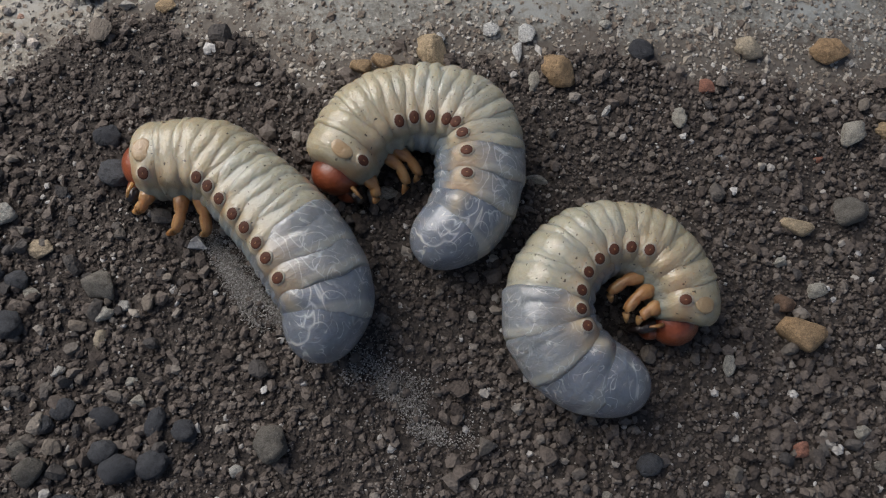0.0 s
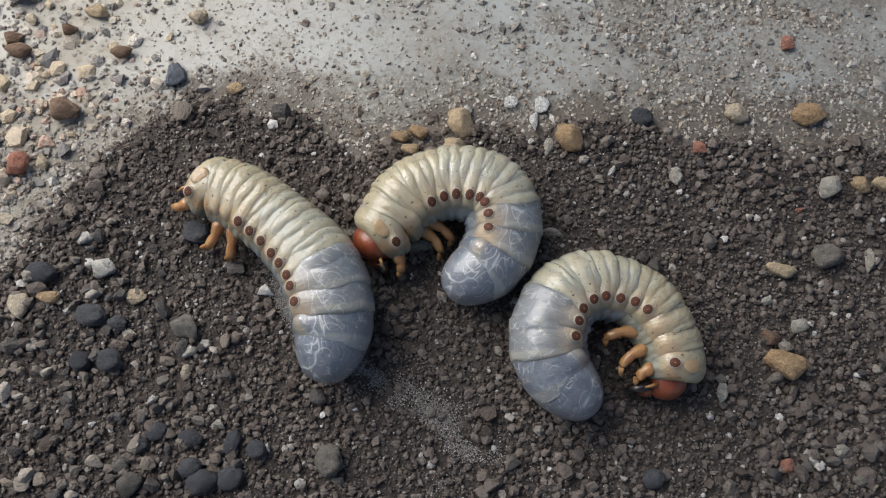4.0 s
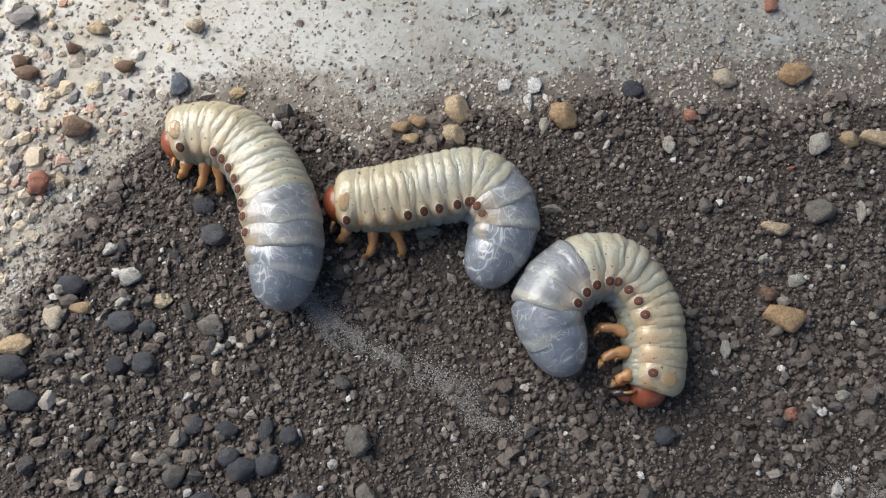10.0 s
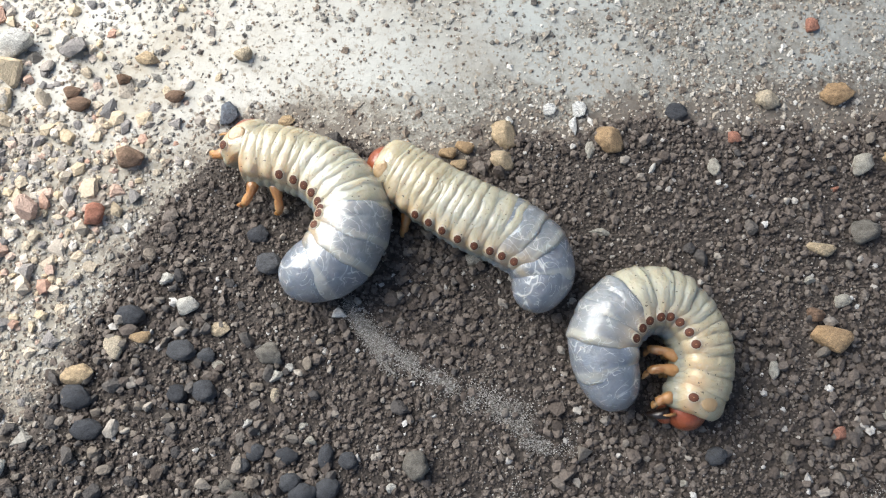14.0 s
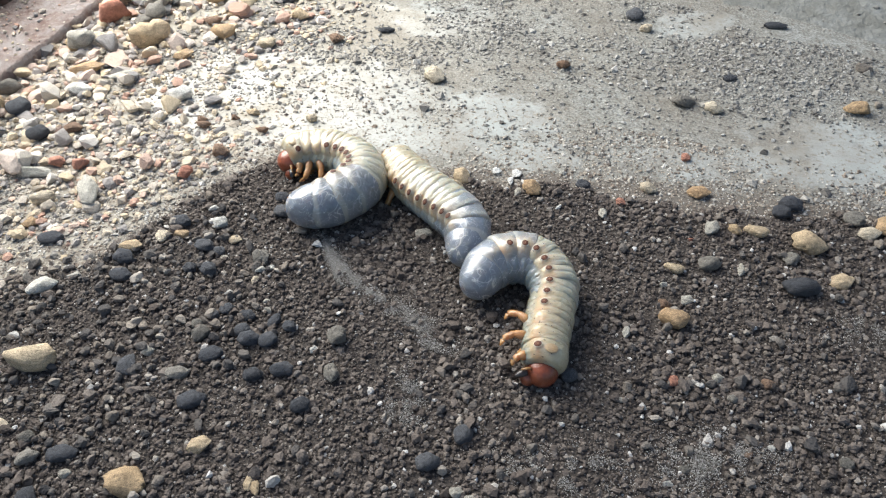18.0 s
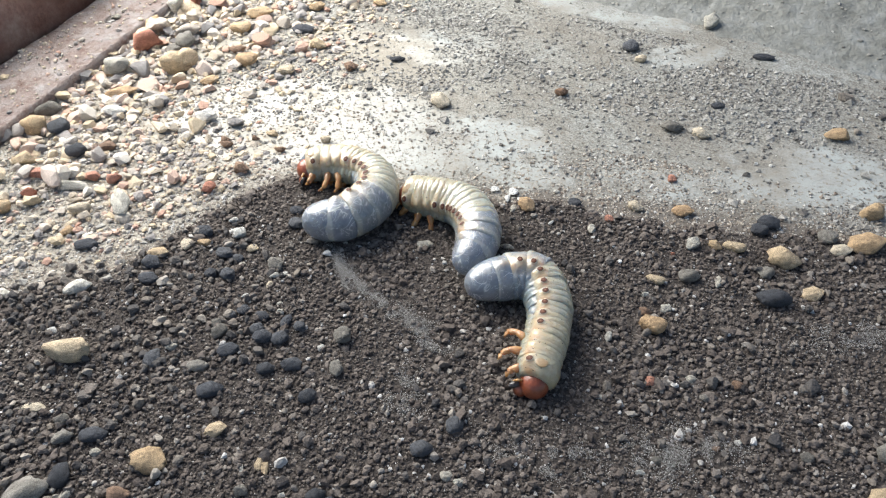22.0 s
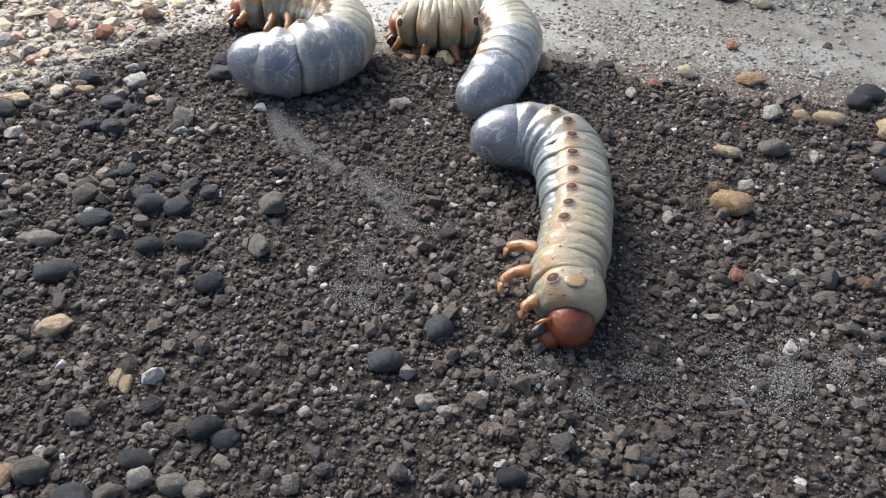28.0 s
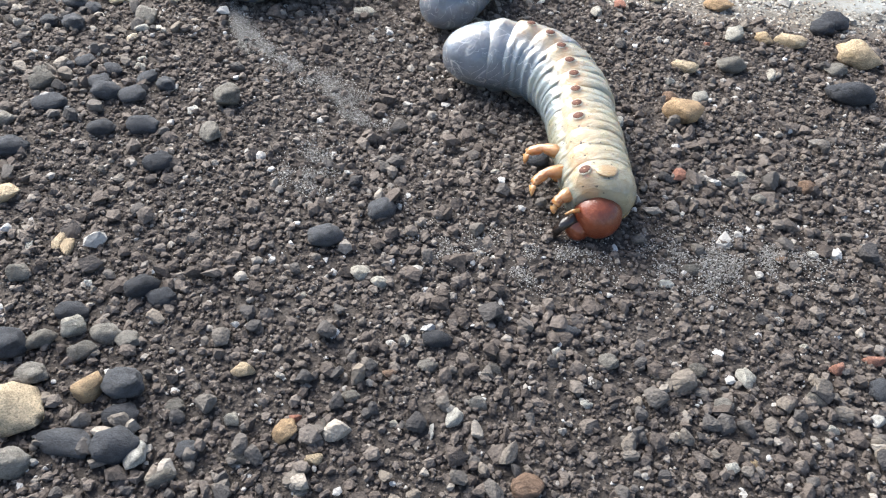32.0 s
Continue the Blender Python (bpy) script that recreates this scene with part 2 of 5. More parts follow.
def skin_material(name, dark, light, valley=None, pleura=None, belly=None, veins=0.0, rim=None, specks=False, rough=0.45, scatter=0.7,
                  relief=0.55, crinkle=0.0, wet=0.1, coat=0.7):
    """Moist grub skin, waxy and a little translucent. valley: the colour where the skin is thin between the folds; pleura: the fatty lobes
    round the breathing pores; belly: the underside; veins: pale branching tubes under the skin; rim: the pale hind edge of a ring;
    specks: soil stuck to the back; crinkle: how much a taut skin is puckered."""
    m, t, b = material(name, rough)
    co = t.nodes.new("ShaderNodeTexCoord")

    def attribute(called):
        n = t.nodes.new("ShaderNodeAttribute")
        n.attribute_name = called
        return n.outputs["Fac"]

    c = ramp(t, noise_tex(t, 300, 6, 0.65), (0.34, dark), (0.64, light))
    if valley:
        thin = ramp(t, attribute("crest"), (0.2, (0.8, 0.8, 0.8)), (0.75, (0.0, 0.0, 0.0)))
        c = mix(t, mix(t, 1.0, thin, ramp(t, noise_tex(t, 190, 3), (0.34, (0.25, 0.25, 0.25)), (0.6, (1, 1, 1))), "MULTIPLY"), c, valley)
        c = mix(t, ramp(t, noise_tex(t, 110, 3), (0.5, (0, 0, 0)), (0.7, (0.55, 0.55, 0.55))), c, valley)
    if rim:
        edge = ramp(t, attribute("along"), (0.0, (0.6, 0.6, 0.6)), (0.2, (0.55, 0.55, 0.55)), (0.26, (0, 0, 0)))
        c = mix(t, edge, c, rim)
    if belly:
        c = mix(t, attribute("belly"), c, mix(t, noise_tex(t, 420, 4), belly, tuple(0.72 * v for v in belly)))
    if veins:
        for scale, wide in ((95.0, 0.011), (170.0, 0.015), (300.0, 0.018)):
            v = node(t, "ShaderNodeTexNoise", Scale=scale, Detail=1.5, Roughness=0.45, Distortion=1.4)
            t.links.new(co.outputs["Object"], v.inputs["Vector"])
            line = ramp(t, v.outputs["Fac"], (0.5 - wide, (0, 0, 0)), (0.5, (veins, veins, veins)), (0.5 + wide, (0, 0, 0)))
            gate = ramp(t, noise_tex(t, scale * 1.5, 2), (0.44, (0, 0, 0)), (0.58, (1, 1, 1)))
            c = mix(t, mix(t, 1.0, line, gate, "MULTIPLY"), c, (0.60, 0.61, 0.60))
    if pleura:
        c = mix(t, attribute("pleura"), c, mix(t, noise_tex(t, 700, 4), tuple(0.8 * v for v in pleura), tuple(1.12 * v for v in pleura)))
        c = mix(t, attribute("crease"), c, (0.45, 0.22, 0.085))
    if specks:
        spot = ramp(t, noise_tex(t, 1500, 1), (0.695, (0, 0, 0)), (0.75, (0.9, 0.9, 0.9)))
        c = mix(t, spot, c, (0.05, 0.035, 0.025))
    t.links.new(c, b.inputs["Base Color"])
    b.inputs["Subsurface Weight"].default_value = scatter
    b.inputs["Subsurface Radius"].default_value = (0.0034, 0.0024, 0.0015)
    b.inputs["Subsurface Scale"].default_value = 1.0
    b.inputs["Coat Weight"].default_value = coat
    b.inputs["Coat Roughness"].default_value = wet
    wrinkle = t.nodes.new("ShaderNodeMapping")
    wrinkle.inputs["Scale"].default_value = (2.4, 1.0, 1.0)
    t.links.new(co.outputs["Object"], wrinkle.inputs["Vector"])
    fold = node(t, "ShaderNodeTexNoise", Scale=420.0, Detail=5.0, Roughness=0.6, Distortion=1.0)
    t.links.new(wrinkle.outputs["Vector"], fold.inputs["Vector"])
    height = mix(t, 0.3, fold.outputs["Fac"], noise_tex(t, 2200, 3))
    if crinkle:
        pucker = t.nodes.new("ShaderNodeTexNoise")
        pucker.noise_type = "RIDGED_MULTIFRACTAL"
        for key, value in (("Scale", 210.0), ("Detail", 3.0), ("Distortion", 0.8)):
            pucker.inputs[key].default_value = value
        t.links.new(co.outputs["Object"], pucker.inputs["Vector"])
        height = mix(t, crinkle, height, pucker.outputs["Fac"])
    bump(t, b, height, relief, 0.0007)
    return m


PLEURA = (0.56, 0.425, 0.275)
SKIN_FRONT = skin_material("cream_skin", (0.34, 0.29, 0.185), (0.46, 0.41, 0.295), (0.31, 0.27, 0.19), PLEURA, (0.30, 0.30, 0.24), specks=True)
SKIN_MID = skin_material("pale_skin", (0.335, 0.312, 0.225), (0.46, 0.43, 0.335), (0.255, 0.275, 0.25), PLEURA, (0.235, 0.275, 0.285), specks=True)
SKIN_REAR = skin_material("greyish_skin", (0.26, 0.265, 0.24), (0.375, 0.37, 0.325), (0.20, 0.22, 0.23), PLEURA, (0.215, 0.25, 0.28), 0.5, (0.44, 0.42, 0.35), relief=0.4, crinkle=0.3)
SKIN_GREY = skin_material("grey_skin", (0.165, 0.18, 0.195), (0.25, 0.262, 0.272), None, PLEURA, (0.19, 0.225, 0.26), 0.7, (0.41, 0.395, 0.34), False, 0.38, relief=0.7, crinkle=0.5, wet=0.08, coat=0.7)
SKIN_TAIL = skin_material("blue_grey_skin", (0.135, 0.155, 0.185), (0.215, 0.235, 0.27), None, (0.38, 0.33, 0.25), None, 0.8, (0.40, 0.40, 0.37), False, 0.34, relief=0.75, crinkle=0.6, wet=0.06, coat=0.8)
SPIRACLE = skin_material("spiracle_brown", (0.06, 0.017, 0.007), (0.115, 0.034, 0.014), rough=0.7, scatter=0.0, coat=0.0)
PORE = skin_material("pore_tan", (0.24, 0.11, 0.05), (0.34, 0.18, 0.09), rough=0.6, scatter=0.0, coat=0.1)
RIM = skin_material("spiracle_rim", (0.47, 0.375, 0.25), (0.55, 0.455, 0.325), rough=0.6, coat=0.1)
HEAD = skin_material("head_shell", (0.15, 0.030, 0.012), (0.30, 0.075, 0.030), rough=0.35, scatter=0.0, wet=0.2, coat=0.5, relief=0.4)
AMBER = skin_material("amber_leg", (0.29, 0.125, 0.04), (0.43, 0.24, 0.10), rough=0.35, scatter=0.5, coat=0.6)
BUFF = skin_material("neck_amber", (0.36, 0.225, 0.11), (0.43, 0.295, 0.165), rough=0.3, scatter=0.3, coat=0.6)
JAW = skin_material("black_jaw", (0.012, 0.008, 0.007), (0.03, 0.018, 0.014), rough=0.3, scatter=0.0)


# ---- mesh helpers ----
def mesh_of(name, verts, faces, mat, smooth=True):
    me = bpy.data.meshes.new(name)
    me.from_pydata([tuple(map(float, v)) for v in verts], [], [tuple(map(int, f)) for f in faces])
    me.materials.append(mat)
    if smooth:
        me.polygons.foreach_set("use_smooth", [True] * len(me.polygons))
    me.update()
    return me


def part(name, me, parent, label="", m=None):
    ob = new(name, me)
    ob.parent = parent
    if m is not None:
        ob.matrix_basis = m
    return tagged(ob, label)


def lathe(rows, ring):
    """Closed skin over rings of points (rows of `ring` points each), with a point at both ends."""
    verts = [p for row in rows for p in row]
    faces = []
    for i in range(len(rows) - 1):
        for j in range(ring):
            k = (j + 1) % ring
            faces.append((i * ring + j, i * ring + k, (i + 1) * ring + k, (i + 1) * ring + j))
    for i, flip in ((0, False), (len(rows) - 1, True)):
        centre = np.mean(np.array(rows[i]), axis=0)
        verts.append(tuple(centre))
        c = len(verts) - 1
        for j in range(ring):
            k = (j + 1) % ring
            faces.append((i * ring + k, i * ring + j, c) if not flip else (i * ring + j, i * ring + k, c))
    return verts, faces


def tube(points, radii, ring=10):
    """A tapering limb along points."""
    pts = [Vector(p) for p in points]
    rows = []
    for i, p in enumerate(pts):
        a, b = pts[max(i - 1, 0)], pts[min(i + 1, len(pts) - 1)]
        d = (b - a).normalized()
        u = d.orthogonal().normalized()
        w = d.cross(u)
        rows.append([tuple(p + radii[i] * (math.cos(2 * math.pi * j / ring) * u + math.sin(2 * math.pi * j / ring) * w)) for j in range(ring)])
    return lathe(rows, ring)


def ball(centre, axes, rings=12, ring=20):
    rows = []
    for i in range(rings):
        a = math.pi * (i + 0.35) / (rings - 0.3)
        rows.append([(centre[0] - axes[0] * math.cos(a), centre[1] + axes[1] * math.sin(a) * math.cos(2 * math.pi * j / ring),
                      centre[2] + axes[2] * math.sin(a) * math.sin(2 * math.pi * j / ring)) for j in range(ring)])
    return lathe(rows, ring)


def join_lists(*pieces):
    verts, faces = [], []
    for v, f in pieces:
        n = len(verts)
        verts += list(v)
        faces += [tuple(i + n for i in q) for q in f]
    return verts, faces


def smooth_noise(x, y, scale, seed=0):
    return noise.noise(Vector((x * scale + seed * 7.3, y * scale - seed * 3.1, seed * 1.7)))


# ---- the ground ----
EDGE_X = [-400, -145, -130, -112, -103, -95, -88, -74, -60, -52, -44, -30, 0, 40, 84, 130, 400]
EDGE_Y = [-120, -42, -27, -14, 5, 24, 33, 36, 33, 29, 31, 37, 42, 45, 52, 56, 70]


def soil_depth(x, y):
    """How far (mm) a place lies inside the dark soil; negative on the bare concrete."""
    return np.interp(x, EDGE_X, EDGE_Y) - y + 5 * smooth_noise(x, y, 0.06, 2) + 3 * smooth_noise(x, y, 0.2, 3)


def fade(x):
    """The soil thins out slowly on the left, sharply elsewhere."""
    return 1 + 1.8 * min(max((-82 - x) / 18, 0), 1)


def soil_height(x, y):
    d = soil_depth(x, y)
    s = min(max((d / fade(x) + 2) / 8, 0), 1)
    return -4.0 + s * s * (3 - 2 * s) * 3.6 + 0.55 * smooth_noise(x, y, 0.05, 5) + 0.25 * smooth_noise(x, y, 0.16, 6)


def concrete_height(x, y):
    return -1.5 + 0.35 * smooth_noise(x, y, 0.03, 8) + 0.15 * smooth_noise(x, y, 0.15, 9)


# patches where the smooth cement skin is still whole: centre, half axes (mm), turn, how whole
CEMENT_PATCHES = [(-58, 48, 30, 9, 6, 0.95), (-20, 50, 16, 7, 8, 0.8), (-98, 54, 52, 26, 14, 1.0), (-45, 62, 34, 13, 6, 1.0), (22, 58, 18, 6, 12, 0.62), (66, 76, 34, 16, 16, 0.9), (-67, 117, 20, 13, 0, 0.5), (-10, 166, 34, 9, -8, 0.7), (22, 138, 14, 9, 30, 0.7)]


def cement(x, y):
    """1 on the cement skin, 0 on the worn concrete."""
    best = 0.0
    for cx, cy, a, b, turn, whole_ in CEMENT_PATCHES:
        c, s = math.cos(radians(turn)), math.sin(radians(turn))
        u, v = ((x - cx) * c + (y - cy) * s) / a, (-(x - cx) * s + (y - cy) * c) / b
        best = max(best, min(1.5 - math.hypot(u, v), 0.25 + 0.55 * whole_))
    best += 0.30 * smooth_noise(x, y, 0.05, 30) + 0.22 * smooth_noise(x, y, 0.17, 31) + 0.15 * smooth_noise(x, y, 0.4, 32)
    return min(max((best - 0.25) / 0.55, 0), 1)


def cement_height(x, y):
    return concrete_height(x, y) + 0.2 * cement(x, y)


def mortar_rise(x, y):
    """How far the mortar bank has risen: -1 on the floor, 3 at its crest."""
    return min(max((y - 162 + 0.24 * x + 6 * smooth_noise(x, y, 0.04, 35)) / 14, -1), 3)


def mortar_height(x, y):
    k = mortar_rise(x, y)
    up = max(k, 0)
    seam = math.exp(-((x - 27 - 3 * smooth_noise(0, y, 0.08, 38)) / 1.3) ** 2) * max(0, 0.3 + 1.6 * smooth_noise(x, y, 0.11, 39))
    z = concrete_height(x, y) - 0.6 + 1.6 * k + 0.22 * max(y - 172 + 0.24 * x, 0)
    return z + up * (0.9 * smooth_noise(x * 0.5, y * 2 + x * 0.5, 0.06, 36) + 0.45 * smooth_noise(x, y, 0.2, 37) + 0.3 * smooth_noise(x, y, 0.5, 41)) - 3.0 * min(up, 1) * seam


def top_height(x, y):
    return max(soil_height(x, y), cement_height(x, y), concrete_height(x, y))


def sheet(name, xs, ys, height, mat):
    verts = [(x * MM, y * MM, height(x, y) * MM) for y in ys for x in xs]
    w = len(xs)
    faces = [(j * w + i, j * w + i + 1, (j + 1) * w + i + 1, (j + 1) * w + i) for j in range(len(ys) - 1) for i in range(w - 1)]
    return new(name, mesh_of(name, verts, faces, mat))


far_steps = [3000, 1500, 800, 500]
xs = [-s for s in far_steps] + list(np.arange(-380, 261, 3.2)) + far_steps[::-1]
ys = [-s for s in far_steps] + list(np.arange(-260, 381, 3.2)) + far_steps[::-1]
floor = tagged(sheet("ground", xs, ys, cement_height, CONCRETE), "worn pale concrete floor with sandy stains", "ground", kind="structure")
for called, value in (("whole", cement),
                      ("pale", lambda x, y: (-32 - x) / 55 if y < 120 else 0.0),
                      ("rubbed", lambda x, y: (0.95 if x > -85 else 0.62) * math.exp(min(soil_depth(x, y), 0) / (5.5 + 5 * smooth_noise(x, y, 0.05, 70) if x < 0 else 10)))):
    floor.data.attributes.new(called, "FLOAT", "POINT").data.foreach_set("value", [min(1.0, max(0.0, value(v.co.x / MM, v.co.y / MM))) if v.co.xy.length < 0.42 else 0.0 for v in floor.data.vertices])
tagged(sheet("soil_bed", list(np.arange(-240, 241, 2.5)), list(np.arange(-200, 81, 2.5)), soil_height, SOIL),
       "thin bed of dark volcanic soil over the concrete, darkened as gap shade", "soil", kind="structure")

tagged(sheet("mortar_bed", list(np.arange(-80, 301, 1.7)), list(np.arange(110, 301, 1.7)), mortar_height, MORTAR),
       "rough greenish-grey mortar rising from the floor", "mortar", kind="structure")

# ---- loose grains ----
PHI = (1 + 5 ** 0.5) / 2
ICO = np.array([(-1, PHI, 0), (1, PHI, 0), (-1, -PHI, 0), (1, -PHI, 0), (0, -1, PHI), (0, 1, PHI), (0, -1, -PHI), (0, 1, -PHI),
                (PHI, 0, -1), (PHI, 0, 1), (-PHI, 0, -1), (-PHI, 0, 1)]) / math.hypot(1, PHI)
ICO_F = np.array([(0, 11, 5), (0, 5, 1), (0, 1, 7), (0, 7, 10), (0, 10, 11), (1, 5, 9), (5, 11, 4), (11, 10, 2), (10, 7, 6), (7, 1, 8),
                  (3, 9, 4), (3, 4, 2), (3, 2, 6), (3, 6, 8), (3, 8, 9), (4, 9, 5), (2, 4, 11), (6, 2, 10), (8, 6, 7), (9, 8, 1)])


OCT = np.array([(1, 0, 0), (-1, 0, 0), (0, 1, 0), (0, -1, 0), (0, 0, 1), (0, 0, -1)], float)
OCT_F = np.array([(0, 2, 4), (2, 1, 4), (1, 3, 4), (3, 0, 4), (2, 0, 5), (1, 2, 5), (3, 1, 5), (0, 3, 5)])


def finer(verts, tris):
    """Each triangle in four, on the unit ball."""
    v = [tuple(p) for p in verts]
    seen, out = {}, []
    def mid(a, b):
        key = (min(a, b), max(a, b))
        if key not in seen:
            m = (np.array(v[a]) + np.array(v[b])) / 2
            v.append(tuple(m / np.linalg.norm(m)))
            seen[key] = len(v) - 1
        return seen[key]
    for a, b, c in tris:
        ab, bc, ca = mid(a, b), mid(b, c), mid(c, a)
        out += [(a, ab, ca), (ab, b, bc), (ca, bc, c), (ab, bc, ca)]
    return np.array(v), np.array(out)


BALL, BALL_F = finer(ICO, ICO_F)


def grains(name, places, sizes, mat, flat=0.75, coarse=False, jitter=0.17, rounded=False):
    """Many small stones in one mesh, each its own island. places in mm (n, 3), sizes are radii in mm."""
    n = len(places)
    base, tri = (OCT * 1.15, OCT_F) if coarse == True else (BALL, BALL_F) if coarse == "fine" else (ICO, ICO_F)
    k = len(base)
    shape = base[None] * (1 + jitter * np.clip(rng.standard_normal((n, k, 1)), -1.6, 1.6))
    if coarse == "fine":
        for _ in range(9):
            d = rng.standard_normal((n, 1, 3))
            d /= np.linalg.norm(d, axis=2, keepdims=True)
            over = np.maximum((shape * d).sum(2, keepdims=True) - rng.uniform(0.42, 0.72, (n, 1, 1)), 0)
            shape = shape - 0.95 * over * d
    shape *= rng.uniform(0.72, 1.2, (n, 1, 3))
    a = rng.uniform(0, 2 * math.pi, (n, 3))
    ca, sa = np.cos(a), np.sin(a)
    x, y, z = shape[..., 0], shape[..., 1], shape[..., 2]
    y, z = ca[:, :1] * y - sa[:, :1] * z, sa[:, :1] * y + ca[:, :1] * z
    x, z = ca[:, 1:2] * x - sa[:, 1:2] * z, sa[:, 1:2] * x + ca[:, 1:2] * z
    x, y = ca[:, 2:] * x - sa[:, 2:] * y, sa[:, 2:] * x + ca[:, 2:] * y
    v = np.stack([x, y, z * flat], -1) * np.asarray(sizes)[:, None, None] + np.asarray(places)[:, None]
    f = (tri[None] + k * np.arange(n)[:, None, None]).reshape(-1)
    me = bpy.data.meshes.new(name)
    me.vertices.add(n * k)
    me.vertices.foreach_set("co", (v * MM).reshape(-1).astype(np.float32))
    me.loops.add(len(f))
    me.loops.foreach_set("vertex_index", f.astype(np.int32))
    me.polygons.add(len(f) // 3)
    me.polygons.foreach_set("loop_start", np.arange(0, len(f), 3, dtype=np.int32))
    me.materials.append(mat)
    me.polygons.foreach_set("use_smooth", np.full(len(f) // 3, rounded, dtype=bool))
    me.update(calc_edges=True)
    me.validate()
    return new(name, me)


def scatter(count, box, keep, height):
    """Random places in a box (mm), each kept with the chance keep(x, y)."""
    x0, y0, x1, y1 = box
    out = []
    for x, y, c in zip(rng.uniform(x0, x1, count), rng.uniform(y0, y1, count), rng.random(count)):
        if c < keep(x, y):
            out.append((x, y, height(x, y)))
    return np.array(out)


# pale scrapes: centre, half axes (mm), turn, strength
STREAKS = [(-56, -4.5, 5, 1.3, -48, 2.6), (-52, -8, 3.5, 1.6, -60, 2.3), (-46, -10.5, 6, 1.2, -24, 2.6), (-32, -16.5, 9, 3.5, -22, 1.3), (-24, -22, 5, 4, -30, 1.1),
           (-25, -37, 4, 6, 15, 1.4), (10, -42, 8, 4, 12, 1.7), (-2, -43.5, 5, 3, 0, 1.1), (35, -32, 12, 5, 25, 1.3), (72, 12, 16, 4, 25, 0.8)]


def streak(x, y):
    """Pale dusty scrapes in the soil, 0 to 1."""
    best = 0.0
    for cx, cy, a, b, turn, strength in STREAKS:
        c, s = math.cos(radians(turn)), math.sin(radians(turn))
        u, v = ((x - cx) * c + (y - cy) * s) / a, (-(x - cx) * s + (y - cy) * c) / b
        best = max(best, strength * math.exp(-(u * u + v * v)))
    return best * min(1, 0.25 + 1.6 * max(0, smooth_noise(x, y, 0.35, 12) + 0.15)) if best > 0.01 else 0.0


def soil_chance(x, y):
    d = soil_depth(x, y)
    return min(max(0.5 + d / (9 * fade(x)), 0.4 * math.exp(min(d, 0) / (9 if x < -10 else 16))), 1) * (1 - 0.92 * min(1, streak(x, y)))


p = scatter(92000, (-165, -110, 125, 70), soil_chance, soil_height)
r = np.clip(rng.lognormal(math.log(0.37), 0.40, len(p)), 0.2, 1.3)
r *= np.array([1 + 0.28 * smooth_noise(x, y, 0.035, 50) + 0.2 * smooth_noise(x, y, 0.12, 51) for x, y, _ in p])
p[:, 2] += r * rng.uniform(0.15, 1.0, len(p))
tagged(grains("soil_grains", p, r, SOIL_GRAINS, jitter=0.26), "dark volcanic soil crumbs with scattered pale grit", "soil", kind="stuff")


p = scatter(62000, (-115, -98, 75, 48), soil_chance, soil_height)
r = rng.uniform(0.12, 0.27, len(p))
p[:, 2] += rng.uniform(0.0, 0.45, len(p))
tagged(grains("fine_soil", p, r, SOIL_GRAINS, 0.8, True, 0.2), "fine dark soil crumbs between the coarser grains", "soil", kind="stuff")


def crumb_chance(x, y):
    """Coarser crumbs lie towards the near edge and to the left of the soil."""
    if soil_depth(x, y) < 4:
        return 0.05
    near = min(max((0.33 * x - 0.94 * y - 48) / 30, 0), 1)
    left = min(max((-58 - x) / 25, 0), 1) * min(max((10 - y) / 25, 0), 1)
    return 0.06 + 0.45 * near + 0.6 * left


CRUMBS = grain_material("coarse_crumbs", [
    (0.0, (0.075, 0.07, 0.069)), (0.4, (0.135, 0.122, 0.113)), (0.68, (0.20, 0.176, 0.152)), (0.86, (0.25, 0.21, 0.17)), (1.0, (0.48, 0.43, 0.37))])
p = scatter(7000, (-150, -105, 110, 40), crumb_chance, soil_height)
r = np.clip(rng.lognormal(math.log(0.95), 0.32, len(p)), 0.6, 2.2)
p[:, 2] += 0.4 + r * 0.35
tagged(grains("soil_crumbs", p, r, CRUMBS, 0.8, "fine", 0.09), "coarse grey and brown soil crumbs and grit", "soil", kind="stuff")


def sand_chance(x, y):
    d = soil_depth(x, y)
    if d > 4 * fade(x) ** 1.5:
        return 0.02
    bare = 1 - cement(x, y)
    patch = 0.55 + 0.7 * smooth_noise(x, y, 0.03, 15) + 0.4 * smooth_noise(x, y, 0.12, 16)
    left = 0.55 * min(max((-86 - x) / 12, 0), 1) * min(max((48 - y) / 12, 0), 1)
    return min(1, 0.16 + bare * min(1, max(0.12, patch) + left) + 0.5 * math.exp(-abs(d) / 5))


bed = lambda x, y: max(cement_height(x, y), mortar_height(x, y))
p = scatter(95000, (-190, -60, 125, 70), sand_chance, bed)
r = np.clip(rng.lognormal(math.log(0.24), 0.45, len(p)), 0.1, 0.9)
p[:, 2] += r * 0.15
tagged(grains("sand_grains", p, r, SAND_GRAINS, 0.6, True), "tan and grey coarse sand strewn over concrete", "sand", kind="stuff")
GRIT = grain_material("grit_grains", [
    (0.0, (0.12, 0.11, 0.10)), (0.1, (0.22, 0.205, 0.185)), (0.35, (0.30, 0.285, 0.255)), (0.8, (0.40, 0.38, 0.345)), (1.0, (0.56, 0.54, 0.50))])


